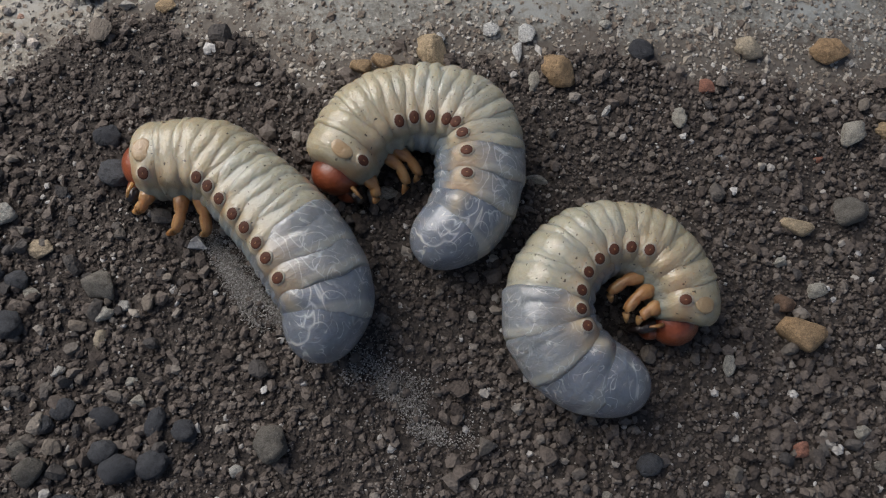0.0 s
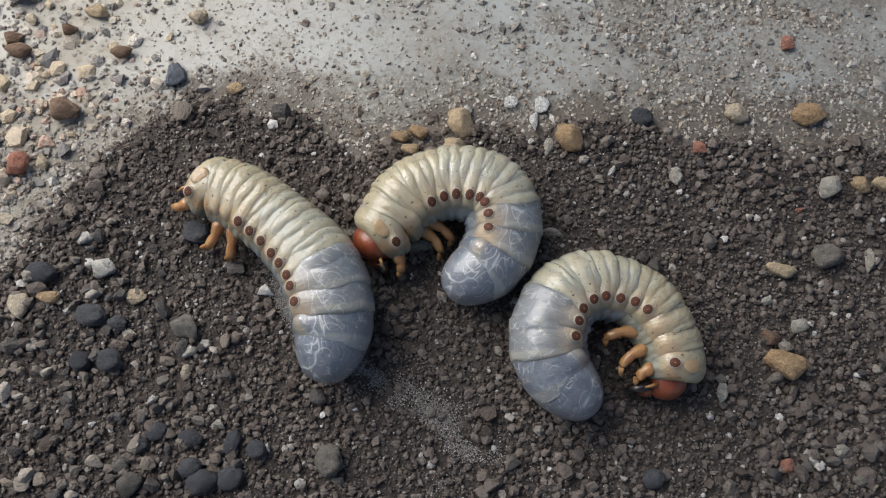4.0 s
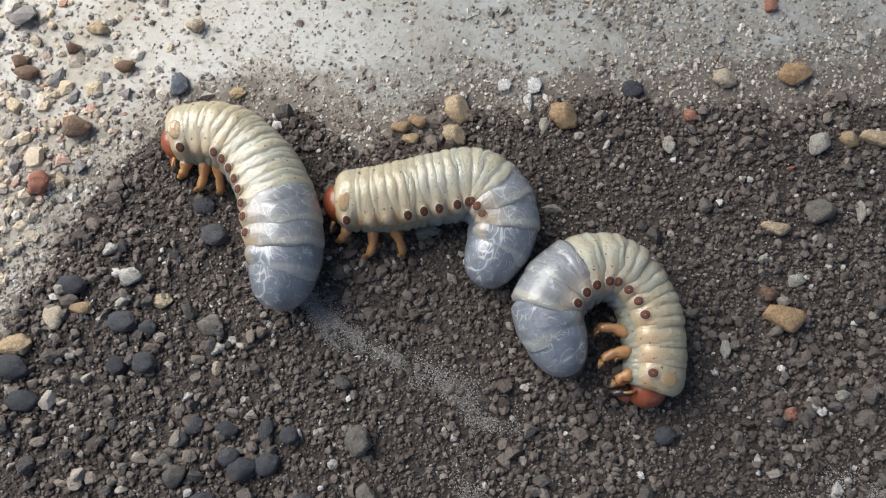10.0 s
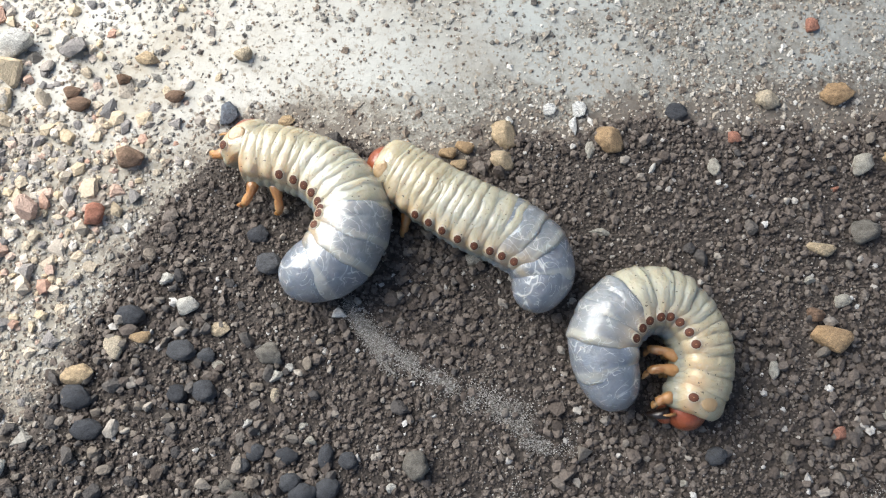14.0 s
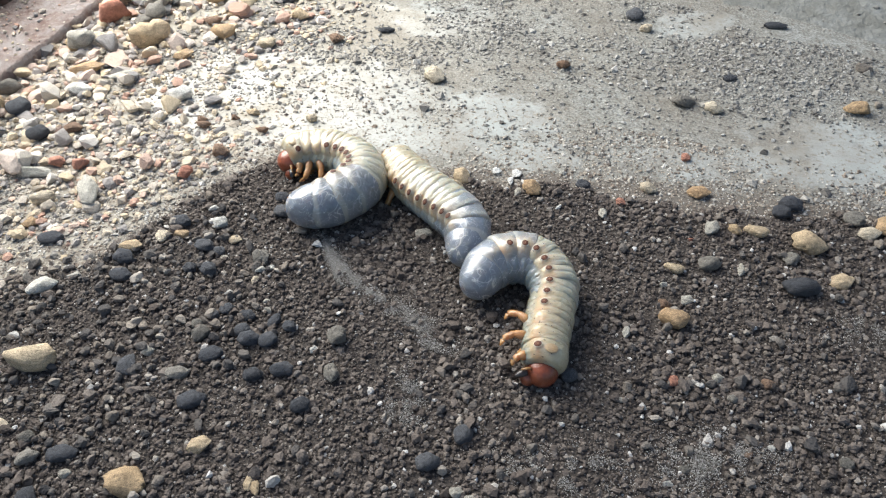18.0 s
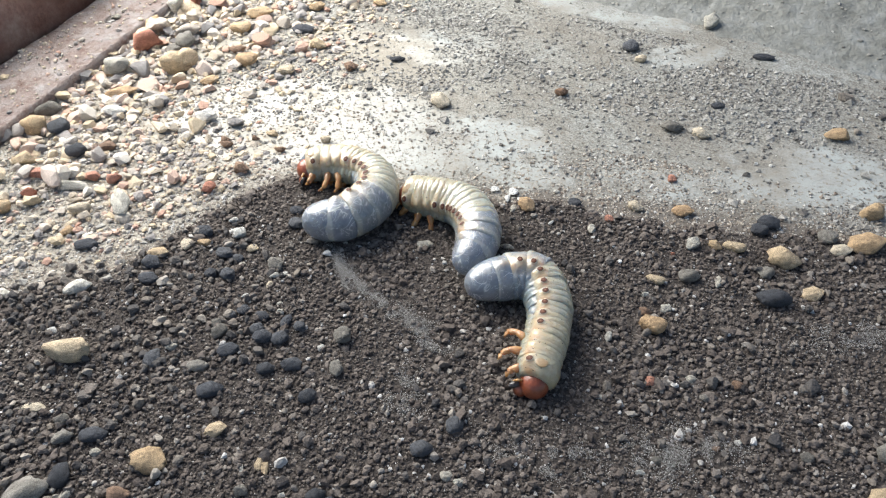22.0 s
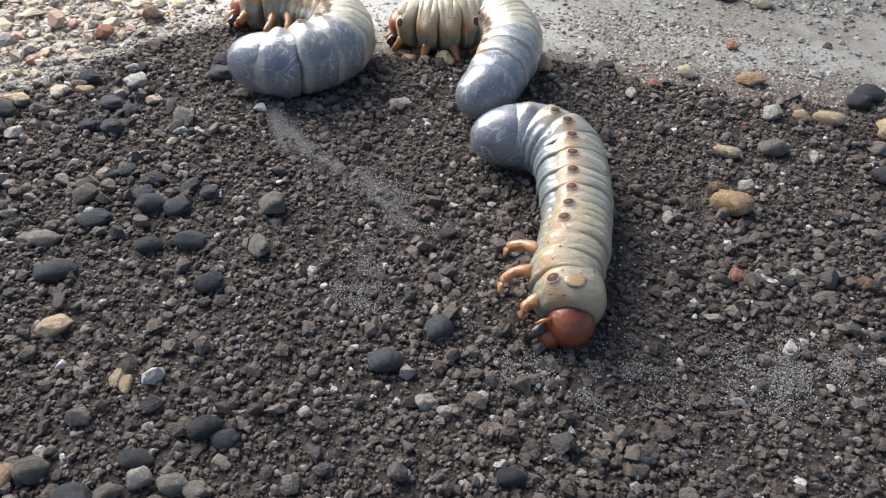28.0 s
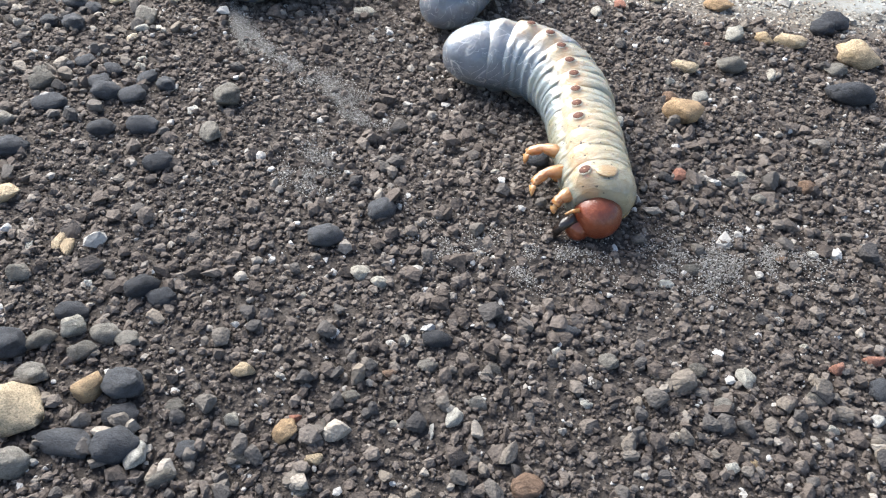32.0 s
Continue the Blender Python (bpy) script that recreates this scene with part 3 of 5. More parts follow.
def grit_chance(x, y):
    if mortar_rise(x, y) > -0.6:
        return 0.03
    right = min(max((x - 10) / 60, 0), 1)
    patch = 0.42 + 0.25 * right + 1.5 * smooth_noise(x, y, 0.022, 60) + 0.7 * smooth_noise(x, y, 0.08, 61)
    return min(1, max(0.16, patch)) * (1 - 0.88 * cement(x, y))


p = scatter(120000, (-190, 52, 190, 215), grit_chance, bed)
p = np.concatenate([p, scatter(20000, (-190, -70, -78, 58), lambda x, y: grit_chance(x, y) * 1.4 if soil_depth(x, y) < 5 * fade(x) else 0.04, bed)])
r = np.clip(rng.lognormal(math.log(0.34), 0.5, len(p)), 0.16, 1.7)
p[:, 2] += r * 0.2
tagged(grains("grit", p, r, GRIT, 0.6, True, 0.2), "mixed grey, tan and dark grit loose on the floor", "grit", kind="stuff")
p = []
for cx, cy, a, b, turn, strength in STREAKS:
    n = int((420 if strength > 2 else 150) * a * b * min(strength, 1.6))
    u, v = rng.normal(0, 0.62 * a, n), rng.normal(0, 0.62 * b, n)
    c, s = math.cos(radians(turn)), math.sin(radians(turn))
    for x, y, chance in zip(cx + u * c - v * s, cy + u * s + v * c, rng.random(n)):
        if chance < (0.85 if strength > 2 else 0.3) + 1.5 * smooth_noise(x, y, 0.35, 12):
            p.append((x, y, soil_height(x, y)))
p = np.concatenate([p, scatter(2500, (-70, -60, 90, 22), lambda x, y: 1, soil_height)])
r = rng.uniform(0.06, 0.13, len(p))
p[:, 2] += rng.uniform(0.2, 0.85, len(p))
tagged(grains("dust_grains", p, r, DUST_GRAINS, 0.75, True), "pale mineral dust scraped over the dark soil", "dust", kind="stuff")

# ---- rusty angle iron with a plaster wall behind it ----
WEB_TOP = 25.5
iron = tagged(new("angle_iron"), "rusty steel angle bar lying along the concrete edge", "angle iron")
iron.matrix_basis = pose(-0.189, 0.0, 0.0)


def plate(name, x0, x1, y0, y1, z0, z1, mat, parent, steps=60, rough=0.35):
    """A corroded plate with uneven edges and a slightly pitted face."""
    ys_ = np.linspace(y0, y1, steps)
    rows = []
    for i, y in enumerate(ys_):
        w = [rough * smooth_noise(y, k * 9.0, 0.11, 20 + k) for k in range(4)]
        rows.append([(x * MM, y * MM, z * MM) for x, z in
                     ((x0, z0), (x1 + w[0], z0), (x1 + w[0] + 0.2, (z0 + z1) / 2), (x1 + w[0] - 0.3, z1 - 0.2 + w[1]), (x1 - 1 + w[0], z1 + w[1]),
                      ((x0 + x1) / 2, z1 + w[2]), (x0 + 1, z1 + w[3]), (x0, z1 - 0.3 + w[3]))])
    return part(name, mesh_of(name, *lathe(rows, 8), mat), parent)


plate("flange", -27, 4, -140, 112, -1.5, 3.0, SCALE, iron, 90, 0.6)
plate("web", -31, -27, -140, 121, -1.5, WEB_TOP, RUST, iron, 90, 0.6)
# no hole is cut: a black dome paints the shade inside it
part("bolt_hole", mesh_of("bolt_hole", *ball((-0.010, 0.089, 0.0030), (0.0026, 0.0034, 0.0005)), JAW), iron, "black dome painting the shade inside the flange bolt hole")
slab_x = list(np.linspace(-640, -221, 54)) + [-220.9]
tagged(sheet("doorstep", slab_x, list(np.arange(-300, 500, 8.0)), lambda x, y: WEB_TOP - 1.0 + 0.5 * smooth_noise(x, y, 0.03, 40) if x < -220.95 else -1.6, PLASTER),
       "white plastered doorstep level with the bar's top edge", "doorstep", kind="structure")


# ---- pebbles ----
def pebble_mesh(name, seed, mat, sub=3, lump=0.16, angular=0.0):
    bm = bmesh.new()
    bmesh.ops.create_icosphere(bm, subdivisions=sub, radius=1.0)
    r_ = random.Random(seed)
    cuts = [(Vector((r_.gauss(0, 1), r_.gauss(0, 1), r_.gauss(0, 1))).normalized(), r_.uniform(0.5, 0.8)) for _ in range(11)]
    for v in bm.verts:
        d = v.co.normalized()
        k = 1 + lump * noise.noise(d * 1.6 + Vector((seed * 3.1, 0, 0))) + 0.35 * lump * noise.noise(d * 4 + Vector((0, seed * 1.7, 0))) + 0.5 * lump * noise.noise(d * 7 + Vector((0, 0, seed * 1.3))) + 0.3 * lump * noise.noise(d * 13 + Vector((seed * 2.3, 0, 0)))
        co = d * k
        for axis, lim in cuts:
            over = co.dot(axis) - lim
            if over > 0:
                co -= axis * over * angular
        v.co = co
    me = bpy.data.meshes.new(name)
    bm.to_mesh(me)
    bm.free()
    me.materials.append(mat)
    me.polygons.foreach_set("use_smooth", [True] * len(me.polygons))
    return me


KINDS = {}
for kind, mat, ang in (("yellow", YELLOW, 0.8), ("blue", BLUE, 0.35), ("pale", PALE, 0.95), ("red", RED, 0.95), ("brown", BROWN, 0.7), ("grey", GREY, 0.8), ("mixed", MIXED, 0.9), ("slate", SLATE, 0.95), ("flake", FLAKE, 1.0)):
    KINDS[kind] = [pebble_mesh(kind + "_pebble", 10 * i + len(kind), mat, 3, 0.34 if kind != "blue" else 0.27, ang) for i in range(5)]
LABELS = {"yellow": "rounded yellow-tan pebble lying on the grit", "blue": "smooth blue-grey pebble half set in soil",
          "pale": "small chalky white stone chip", "red": "brick-red stone chip on the grit", "brown": "crumbly brown clod of earth",
          "grey": "dull grey stone among soil crumbs", "mixed": "tan river gravel stone beside the iron bar",
          "slate": "flat bluish slate chip lying on the soil edge", "flake": "thin white shell flake on dark soil"}


def pebble(kind, x, y, a, b=None, c=None, turn=None, sink=0.3, group=""):
    """A stone with half axes a, b, c (mm) resting a little sunk in the ground."""
    b = b or a * rng.uniform(0.65, 0.9)
    c = c or min(a, b) * rng.uniform(0.55, 0.8)
    turn = rng.uniform(0, 360) if turn is None else turn
    z = top_height(x, y) + c * (1 - sink)
    ob = new("pebble", KINDS[kind][int(rng.integers(5))])
    ob.matrix_basis = pose(x * MM, y * MM, z * MM, 0, 0, turn) @ Matrix.Diagonal((a * MM, b * MM, c * MM, 1))
    return tagged(ob, LABELS[kind], "pebble", group or kind + " pebbles")


pebble("yellow", 25.8, -0.0, 3.65, 3.32, turn=-6)
pebble("brown", 23.4, 3.9, 1.98, 1.68, turn=7)
pebble("pale", 28.3, 6.7, 1.91, 1.62, turn=-1)
pebble("pale", 16.0, -6.2, 1.07, 1.92, turn=-5)
pebble("red", 9.6, 36.2, 2.03, 1.35, turn=-5)
pebble("red", 28.3, 27.7, 0.87, 0.74, turn=1)
pebble("yellow", -13.7, 33.5, 2.91, 2.69, turn=-6)
pebble("yellow", -33.2, 33.3, 2.56, 3.09, turn=5)
pebble("yellow", -33.4, 28.0, 2.41, 2.05, turn=-6)
pebble("yellow", -40.6, 30.8, 2.01, 1.71, turn=-6)
pebble("yellow", -43.7, 29.4, 1.90, 1.62, turn=10)
pebble("flake", -25.0, 39.5, 1.95, 1.30, 0.45, turn=12, sink=-0.6)
pebble("flake", -19.4, 39.9, 2.07, 1.76, 0.5, turn=11, sink=-0.6)
pebble("flake", -20.4, 36.5, 0.86, 2.16, 0.4, turn=12, sink=-0.6)
pebble("pale", -17.4, 31.4, 0.96, 2.34, turn=-4)
pebble("flake", -32.7, 36.5, 0.97, 1.40, 0.45, turn=-1, sink=-0.6)
pebble("slate", -85.7, 33.9, 2.2, 3.1, 1.2, turn=-8)
pebble("brown", -95.8, 36.7, 2.03, 1.73, turn=12)
pebble("brown", -113.5, 33.7, 2.39, 2.03, turn=3)
pebble("brown", -102.7, 23.7, 3.09, 2.63, turn=-2)
pebble("brown", -106.4, 39.2, 1.74, 1.48, turn=7)
pebble("red", -107.3, 12.4, 2.61, 2.22, turn=6)
pebble("yellow", -74.5, 33.3, 1.57, 1.33, turn=4)
pebble("yellow", -84.4, 46.3, 2.14, 1.82, turn=-1)
pebble("yellow", -102.4, 43.8, 2.73, 1.74, turn=-2)
pebble("yellow", 16.4, 44.5, 2.46, 2.09, turn=12)
pebble("yellow", 29.6, 46.3, 3.05, 2.59, turn=1)
pebble("pale", 32.9, 32.5, 2.38, 2.86, turn=-5)
pebble("yellow", 24.8, 16.0, 2.81, 1.80, turn=-4)
pebble("grey", 32.7, 19.5, 3.13, 2.66, turn=5)
pebble("pale", 40.4, 20.2, 1.07, 2.62, turn=3)
pebble("yellow", 43.9, 34.8, 3.35, 2.23, turn=-4)
pebble("yellow", 39.1, 34.1, 1.95, 1.66, turn=-2)
pebble("pale", -15.2, 16.2, 2.27, 0.93, turn=4)
pebble("blue", -74.1, 5.7, 2.65, 2.12, turn=5)
pebble("blue", -76.8, 11.1, 2.15, 1.83, turn=5)
pebble("yellow", -99.5, -10.8, 2.04, 3.06, turn=8)
pebble("yellow", -95.0, -8.9, 2.34, 1.56, turn=11)
pebble("yellow", -81.2, -6.8, 1.82, 1.55, turn=3)
pebble("pale", -87.4, -2.9, 2.62, 2.23, turn=-3)
pebble("yellow", -104.7, -16.5, 3.00, 2.08, turn=11)
pebble("grey", -72.2, -9.7, 2.82, 2.39, turn=-1)
pebble("blue", -97.2, -5.2, 2.93, 2.03, turn=-6)
pebble("blue", -87.6, -10.7, 2.83, 1.96, turn=5)
pebble("blue", -83.1, -11.1, 1.72, 1.46, turn=5)
pebble("pale", -80.8, -12.8, 1.28, 1.09, turn=3)
pebble("pale", -70.6, -13.9, 1.45, 1.23, turn=8)
pebble("yellow", -70.2, -17.2, 0.83, 1.45, turn=-6)
pebble("pale", -68.4, -12.2, 1.03, 0.88, turn=-5)
pebble("blue", -104.4, -20.0, 2.77, 2.35, turn=-5)
pebble("blue", -101.6, -25.1, 3.21, 2.06, turn=-5)
pebble("pale", -72.9, -23.2, 1.05, 0.89, turn=-6)
pebble("blue", -72.4, -26.7, 1.89, 1.60, turn=10)
pebble("blue", -74.4, -29.1, 1.48, 1.26, turn=11)
pebble("blue", -67.1, -27.1, 1.97, 1.67, turn=12)
pebble("blue", -66.0, -31.1, 2.07, 1.76, turn=3)
pebble("blue", -60.5, -26.4, 1.43, 2.25, turn=-2)
pebble("blue", -56.6, -27.0, 1.83, 1.55, turn=-1)
pebble("grey", -45.2, -26.7, 2.70, 2.80, turn=-2)
pebble("pale", -63.4, -24.1, 1.23, 1.05, turn=10)
pebble("grey", -76.6, -32.6, 1.70, 1.45, turn=-5)
pebble("blue", -1.1, 40.7, 2.35, 2.00, turn=-6)
pebble("pale", 36.1, -12.5, 1.59, 1.35, turn=12)
pebble("red", 27.1, -16.3, 1.55, 1.31, turn=12)
pebble("blue", 5.8, -21.5, 2.08, 1.77, turn=5)
pebble("pale", 17.0, -23.6, 0.96, 0.82, turn=2)
pebble("pale", 0.5, -26.5, 0.82, 0.70, turn=0)
pebble("pale", -7.1, 44.2, 1.12, 0.95, turn=10)
pebble("pale", 5.5, 30.1, 1.43, 1.98, turn=7)
pebble("flake", -5.8, 28.8, 0.5, 1.50, 0.4, turn=-25, sink=-0.6)
pebble("red", 25.0, 60.6, 2.01, 1.71, turn=-4)
pebble("pale", -92.0, 1.6, 1.56, 1.32, turn=5)
pebble("blue", -82.6, -17.3, 2.36, 2.01, turn=-1)
pebble("blue", -87.3, -18.1, 1.96, 1.66, turn=-6)
pebble("yellow", -105.2, -51.4, 6.55, 4.06, turn=10)
pebble("yellow", -69.8, -69.3, 3.91, 3.32, turn=28)
pebble("brown", -71.8, -77.9, 2.94, 2.50, turn=17)
pebble("grey", -89.4, -83.7, 4.65, 3.95, turn=26)
pebble("blue", -67.8, -50.1, 3.07, 2.37, turn=19)
pebble("blue", -53.4, -37.6, 2.78, 1.94, turn=19)
pebble("blue", -58.6, -40.8, 2.23, 1.90, turn=10)
pebble("blue", -63.6, -33.0, 2.45, 2.08, turn=28)
pebble("blue", -59.6, -31.7, 2.44, 2.07, turn=15)
pebble("blue", -69.6, -38.8, 3.03, 2.02, turn=21)
pebble("blue", -85.5, -46.4, 2.07, 2.96, turn=10)
pebble("grey", -74.1, -45.2, 2.87, 1.87, turn=22)
pebble("pale", -83.1, -42.3, 1.63, 1.39, turn=25)
pebble("pale", -48.9, -31.0, 1.26, 1.07, turn=21)
pebble("grey", -42.8, -35.7, 1.91, 2.73, turn=28)
pebble("yellow", -46.5, -62.9, 1.02, 2.31, turn=28)
pebble("yellow", -60.7, -58.6, 2.42, 2.05, turn=27)
pebble("blue", -85.7, -67.9, 3.13, 2.13, turn=15)
pebble("grey", -94.2, -67.1, 2.05, 1.74, turn=23)
pebble("grey", -91.5, -70.6, 2.31, 1.96, turn=22)
pebble("blue", -85.6, -78.1, 2.24, 3.22, turn=13)
pebble("pale", -82.0, -81.1, 1.24, 1.93, turn=11)
pebble("pale", -82.5, -71.1, 1.40, 1.19, turn=25)
pebble("yellow", -102.7, -66.6, 3.02, 1.51, turn=14)
pebble("grey", -74.3, -34.9, 2.65, 2.26, turn=27)
pebble("blue", -126.9, -18.9, 3.74, 2.14, turn=12)
pebble("pale", -117.6, -33.8, 3.69, 3.02, turn=19)
pebble("blue", -12.0, -41.1, 2.05, 2.44, turn=11)
pebble("blue", -17.1, -48.6, 2.52, 2.14, turn=15)
pebble("pale", -10.0, -52.7, 1.61, 1.36, turn=13)
pebble("yellow", 56.9, 34.4, 4.44, 3.92, turn=27)
pebble("grey", 52.2, 27.7, 2.65, 2.26, turn=25)
pebble("yellow", 78.4, 46.4, 5.48, 4.02, turn=25)
pebble("yellow", 71.7, 42.2, 2.85, 2.43, turn=14)
pebble("grey", 67.9, 46.8, 3.25, 2.76, turn=12)
pebble("yellow", 63.9, 23.4, 2.98, 2.53, turn=28)
pebble("blue", 53.7, 17.8, 4.65, 2.89, turn=10)
pebble("blue", 52.6, 48.9, 3.22, 2.74, turn=12)
pebble("yellow", 81.2, 62.5, 3.86, 3.28, turn=22)
pebble("yellow", -55.2, 78.6, 3.65, 4.06, turn=16)
pebble("blue", -80.6, 101.1, 2.91, 1.57, turn=28)
pebble("blue", -124.8, 110.5, 4.90, 2.94, turn=18)
pebble("yellow", -113.0, 100.9, 3.52, 2.99, turn=22)
pebble("yellow", 7.1, 129.3, 2.77, 2.36, turn=15)
pebble("blue", 51.0, 145.2, 4.41, 1.71, turn=10)
pebble("blue", 36.2, 106.6, 2.59, 1.73, turn=27)
pebble("grey", 22.4, 87.6, 4.03, 2.62, turn=15)
pebble("yellow", 32.2, 87.6, 3.03, 2.63, turn=14)
pebble("brown", -94.9, 90.0, 3.32, 2.82, turn=28)
pebble("yellow", -116.4, 80.1, 3.57, 3.03, turn=27)
pebble("brown", -16.5, 97.2, 2.51, 2.14, turn=13)
pebble("pale", 30.3, 165.1, 4.13, 4.64, turn=10)
pebble("blue", 2.2, 137.1, 3.79, 3.22, turn=22)
pebble("yellow", 74.4, 99.4, 4.75, 3.24, turn=11)
pebble("brown", -115.9, 35.9, 1.98, 1.68, turn=13)
pebble("pale", -128.4, 44.4, 4.99, 3.32, turn=19)
pebble("pale", -148.1, 0.9, 6.51, 2.17, turn=18)
pebble("red", -144.3, 6.6, 2.77, 2.35, turn=28)
pebble("red", -137.7, 7.4, 2.72, 2.31, turn=17)
pebble("red", -160.7, 2.2, 4.51, 2.87, turn=16)
pebble("yellow", -160.8, -14.0, 3.58, 3.04, turn=11)
pebble("yellow", -138.1, -7.5, 3.77, 2.45, turn=27)
pebble("yellow", -170.5, 6.5, 4.24, 3.61, turn=23)
pebble("blue", -157.6, 15.0, 3.75, 2.71, turn=20)
pebble("brown", -150.4, 20.7, 2.90, 2.46, turn=20)
pebble("red", -177.8, 79.2, 5.01, 5.51, turn=12)
pebble("yellow", -156.9, 69.2, 5.86, 5.40, turn=28)
pebble("yellow", -149.1, 103.2, 5.01, 4.26, turn=14)
pebble("yellow", -147.4, 116.3, 5.67, 3.86, turn=11)
pebble("grey", -164.7, 80.0, 4.40, 3.74, turn=16)
pebble("yellow", -177.8, 60.8, 4.34, 5.30, turn=14)
pebble("yellow", -171.0, 64.4, 5.26, 3.59, turn=17)
pebble("pale", -152.2, 48.5, 5.09, 2.66, turn=20)
pebble("yellow", -164.9, 48.0, 5.69, 3.41, turn=28)
pebble("grey", -182.2, 30.6, 4.58, 3.89, turn=19)
pebble("yellow", -178.7, 21.1, 4.46, 4.91, turn=16)
pebble("blue", -171.9, 24.1, 3.97, 3.37, turn=21)
pebble("pale", -160.9, 38.0, 4.85, 2.87, turn=10)
pebble("yellow", -182.5, 93.3, 5.73, 5.21, turn=11)
pebble("brown", -141.4, 88.0, 3.57, 3.03, turn=19)
pebble("yellow", -133.9, 81.5, 5.08, 4.32, turn=11)
pebble("yellow", -139.8, 65.4, 3.37, 2.86, turn=28)
pebble("yellow", -136.4, 96.7, 3.37, 2.87, turn=21)
pebble("red", -157.9, -6.1, 3.00, 2.55, turn=24)
pebble("yellow", -135.4, -15.7, 2.57, 2.19, turn=28)
pebble("pale", -135.4, -42.0, 3.15, 2.68, turn=28)
pebble("pale", -114.6, -46.8, 1.62, 1.38, turn=28)
pebble("pale", -74.6, -22.2, 1.07, 0.91, turn=12)
pebble("pale", -64.9, -21.9, 0.90, 0.76, turn=10)
pebble("pale", 22.6, 10.2, 1.07, 0.91, turn=27)
pebble("pale", -37.0, 9.6, 3.14, 1.57, turn=10)
pebble("yellow", -35.4, -84.5, 3.86, 3.16, turn=25)
pebble("yellow", -30.3, -79.2, 1.86, 2.28, turn=22)
pebble("blue", -27.1, -77.6, 2.51, 2.04, turn=17)
pebble("blue", -25.3, -80.6, 2.12, 1.59, turn=21)
pebble("blue", -28.5, -85.1, 3.34, 1.74, turn=10)
pebble("blue", -23.4, -84.0, 2.53, 2.14, turn=28)
pebble("pale", -37.0, -73.3, 1.92, 1.62, turn=10)
pebble("grey", -33.3, -72.6, 2.02, 1.59, turn=17)
pebble("blue", -30.5, -65.6, 1.91, 1.47, turn=10)
pebble("blue", -42.4, -78.0, 2.63, 2.24, turn=19)
pebble("grey", -34.1, -75.6, 2.15, 1.43, turn=27)
pebble("grey", -39.4, -76.0, 1.78, 1.51, turn=27)
pebble("yellow", -15.9, -71.2, 1.57, 1.18, turn=25)
pebble("yellow", -8.1, -76.4, 1.29, 1.66, turn=10)
pebble("red", -8.0, -74.4, 0.87, 0.75, turn=10)
pebble("yellow", -4.0, -77.9, 1.08, 0.92, turn=28)
pebble("pale", -3.8, -81.4, 0.83, 0.70, turn=17)
pebble("pale", 8.0, -68.4, 1.04, 1.47, turn=10)
pebble("pale", 6.2, -70.5, 0.36, 1.21, turn=12)
pebble("pale", -0.8, -60.4, 0.79, 1.06, turn=21)
pebble("blue", 2.7, -59.1, 1.91, 1.32, turn=10)
pebble("grey", 9.7, -65.4, 1.25, 1.06, turn=19)
pebble("grey", 3.0, -62.8, 1.29, 1.09, turn=28)
pebble("pale", 38.5, -51.0, 1.27, 1.83, turn=16)
pebble("pale", 37.4, -63.4, 1.03, 0.88, turn=10)
pebble("yellow", 39.7, -61.7, 0.79, 0.67, turn=22)
pebble("grey", 22.6, -54.6, 1.47, 1.25, turn=13)
pebble("grey", 36.0, -55.8, 1.35, 1.15, turn=20)
pebble("pale", -7.2, -53.1, 1.29, 1.00, turn=15)
pebble("blue", -45.7, -44.5, 2.54, 1.82, turn=23)
pebble("pale", -15.2, -58.8, 0.77, 0.66, turn=28)
pebble("pale", -13.1, -60.4, 0.69, 0.59, turn=14)
pebble("yellow", -47.9, -62.5, 1.16, 2.16, turn=21)
pebble("pale", -51.1, -64.4, 0.59, 1.35, turn=19)
pebble("pale", -40.4, -66.7, 0.78, 0.66, turn=11)
pebble("pale", 27.7, -39.0, 1.29, 0.83, turn=12)
pebble("pale", -21.2, -83.9, 1.47, 1.92, turn=10)
pebble("grey", -17.4, -85.0, 1.55, 1.32, turn=16)
pebble("grey", -20.7, -77.7, 1.31, 1.11, turn=20)
pebble("pale", -14.3, -76.7, 1.08, 0.92, turn=14)
pebble("grey", -4.6, -74.7, 0.49, 1.84, turn=22)
pebble("brown", -0.6, -65.5, 0.89, 0.76, turn=20)
pebble("blue", 17.0, -51.7, 1.78, 0.96, turn=15)
pebble("blue", 53.6, -46.8, 1.52, 1.67, turn=10)
pebble("red", 53.6, -42.3, 1.73, 0.94, turn=11)
pebble("red", 48.9, -45.5, 1.21, 1.03, turn=23)
pebble("brown", 17.6, -72.9, 2.36, 1.42, turn=27)
pebble("blue", 50.3, 44.6, 2.72, 2.31, turn=21)
pebble("grey", -37.2, -80.0, 2.16, 1.59, turn=15)
pebble("grey", -31.8, -89.3, 2.36, 1.89, turn=28)
pebble("blue", -16.7, -81.5, 1.38, 1.17, turn=21)
pebble("grey", -11.6, -80.2, 1.23, 1.04, turn=22)
pebble("grey", -3.5, -69.9, 1.13, 0.96, turn=23)
pebble("pale", 2.0, -71.0, 0.67, 0.57, turn=19)
pebble("pale", 16.6, -55.3, 0.80, 0.68, turn=22)
pebble("grey", 10.1, -60.4, 1.10, 0.93, turn=12)
pebble("pale", 21.4, -60.9, 0.83, 0.71, turn=13)
pebble("grey", 28.6, -53.9, 1.15, 0.98, turn=28)
pebble("pale", 42.1, -40.3, 0.85, 0.72, turn=15)
pebble("grey", 46.1, -50.7, 1.44, 1.23, turn=25)
pebble("pale", 47.9, -54.2, 0.92, 0.78, turn=27)
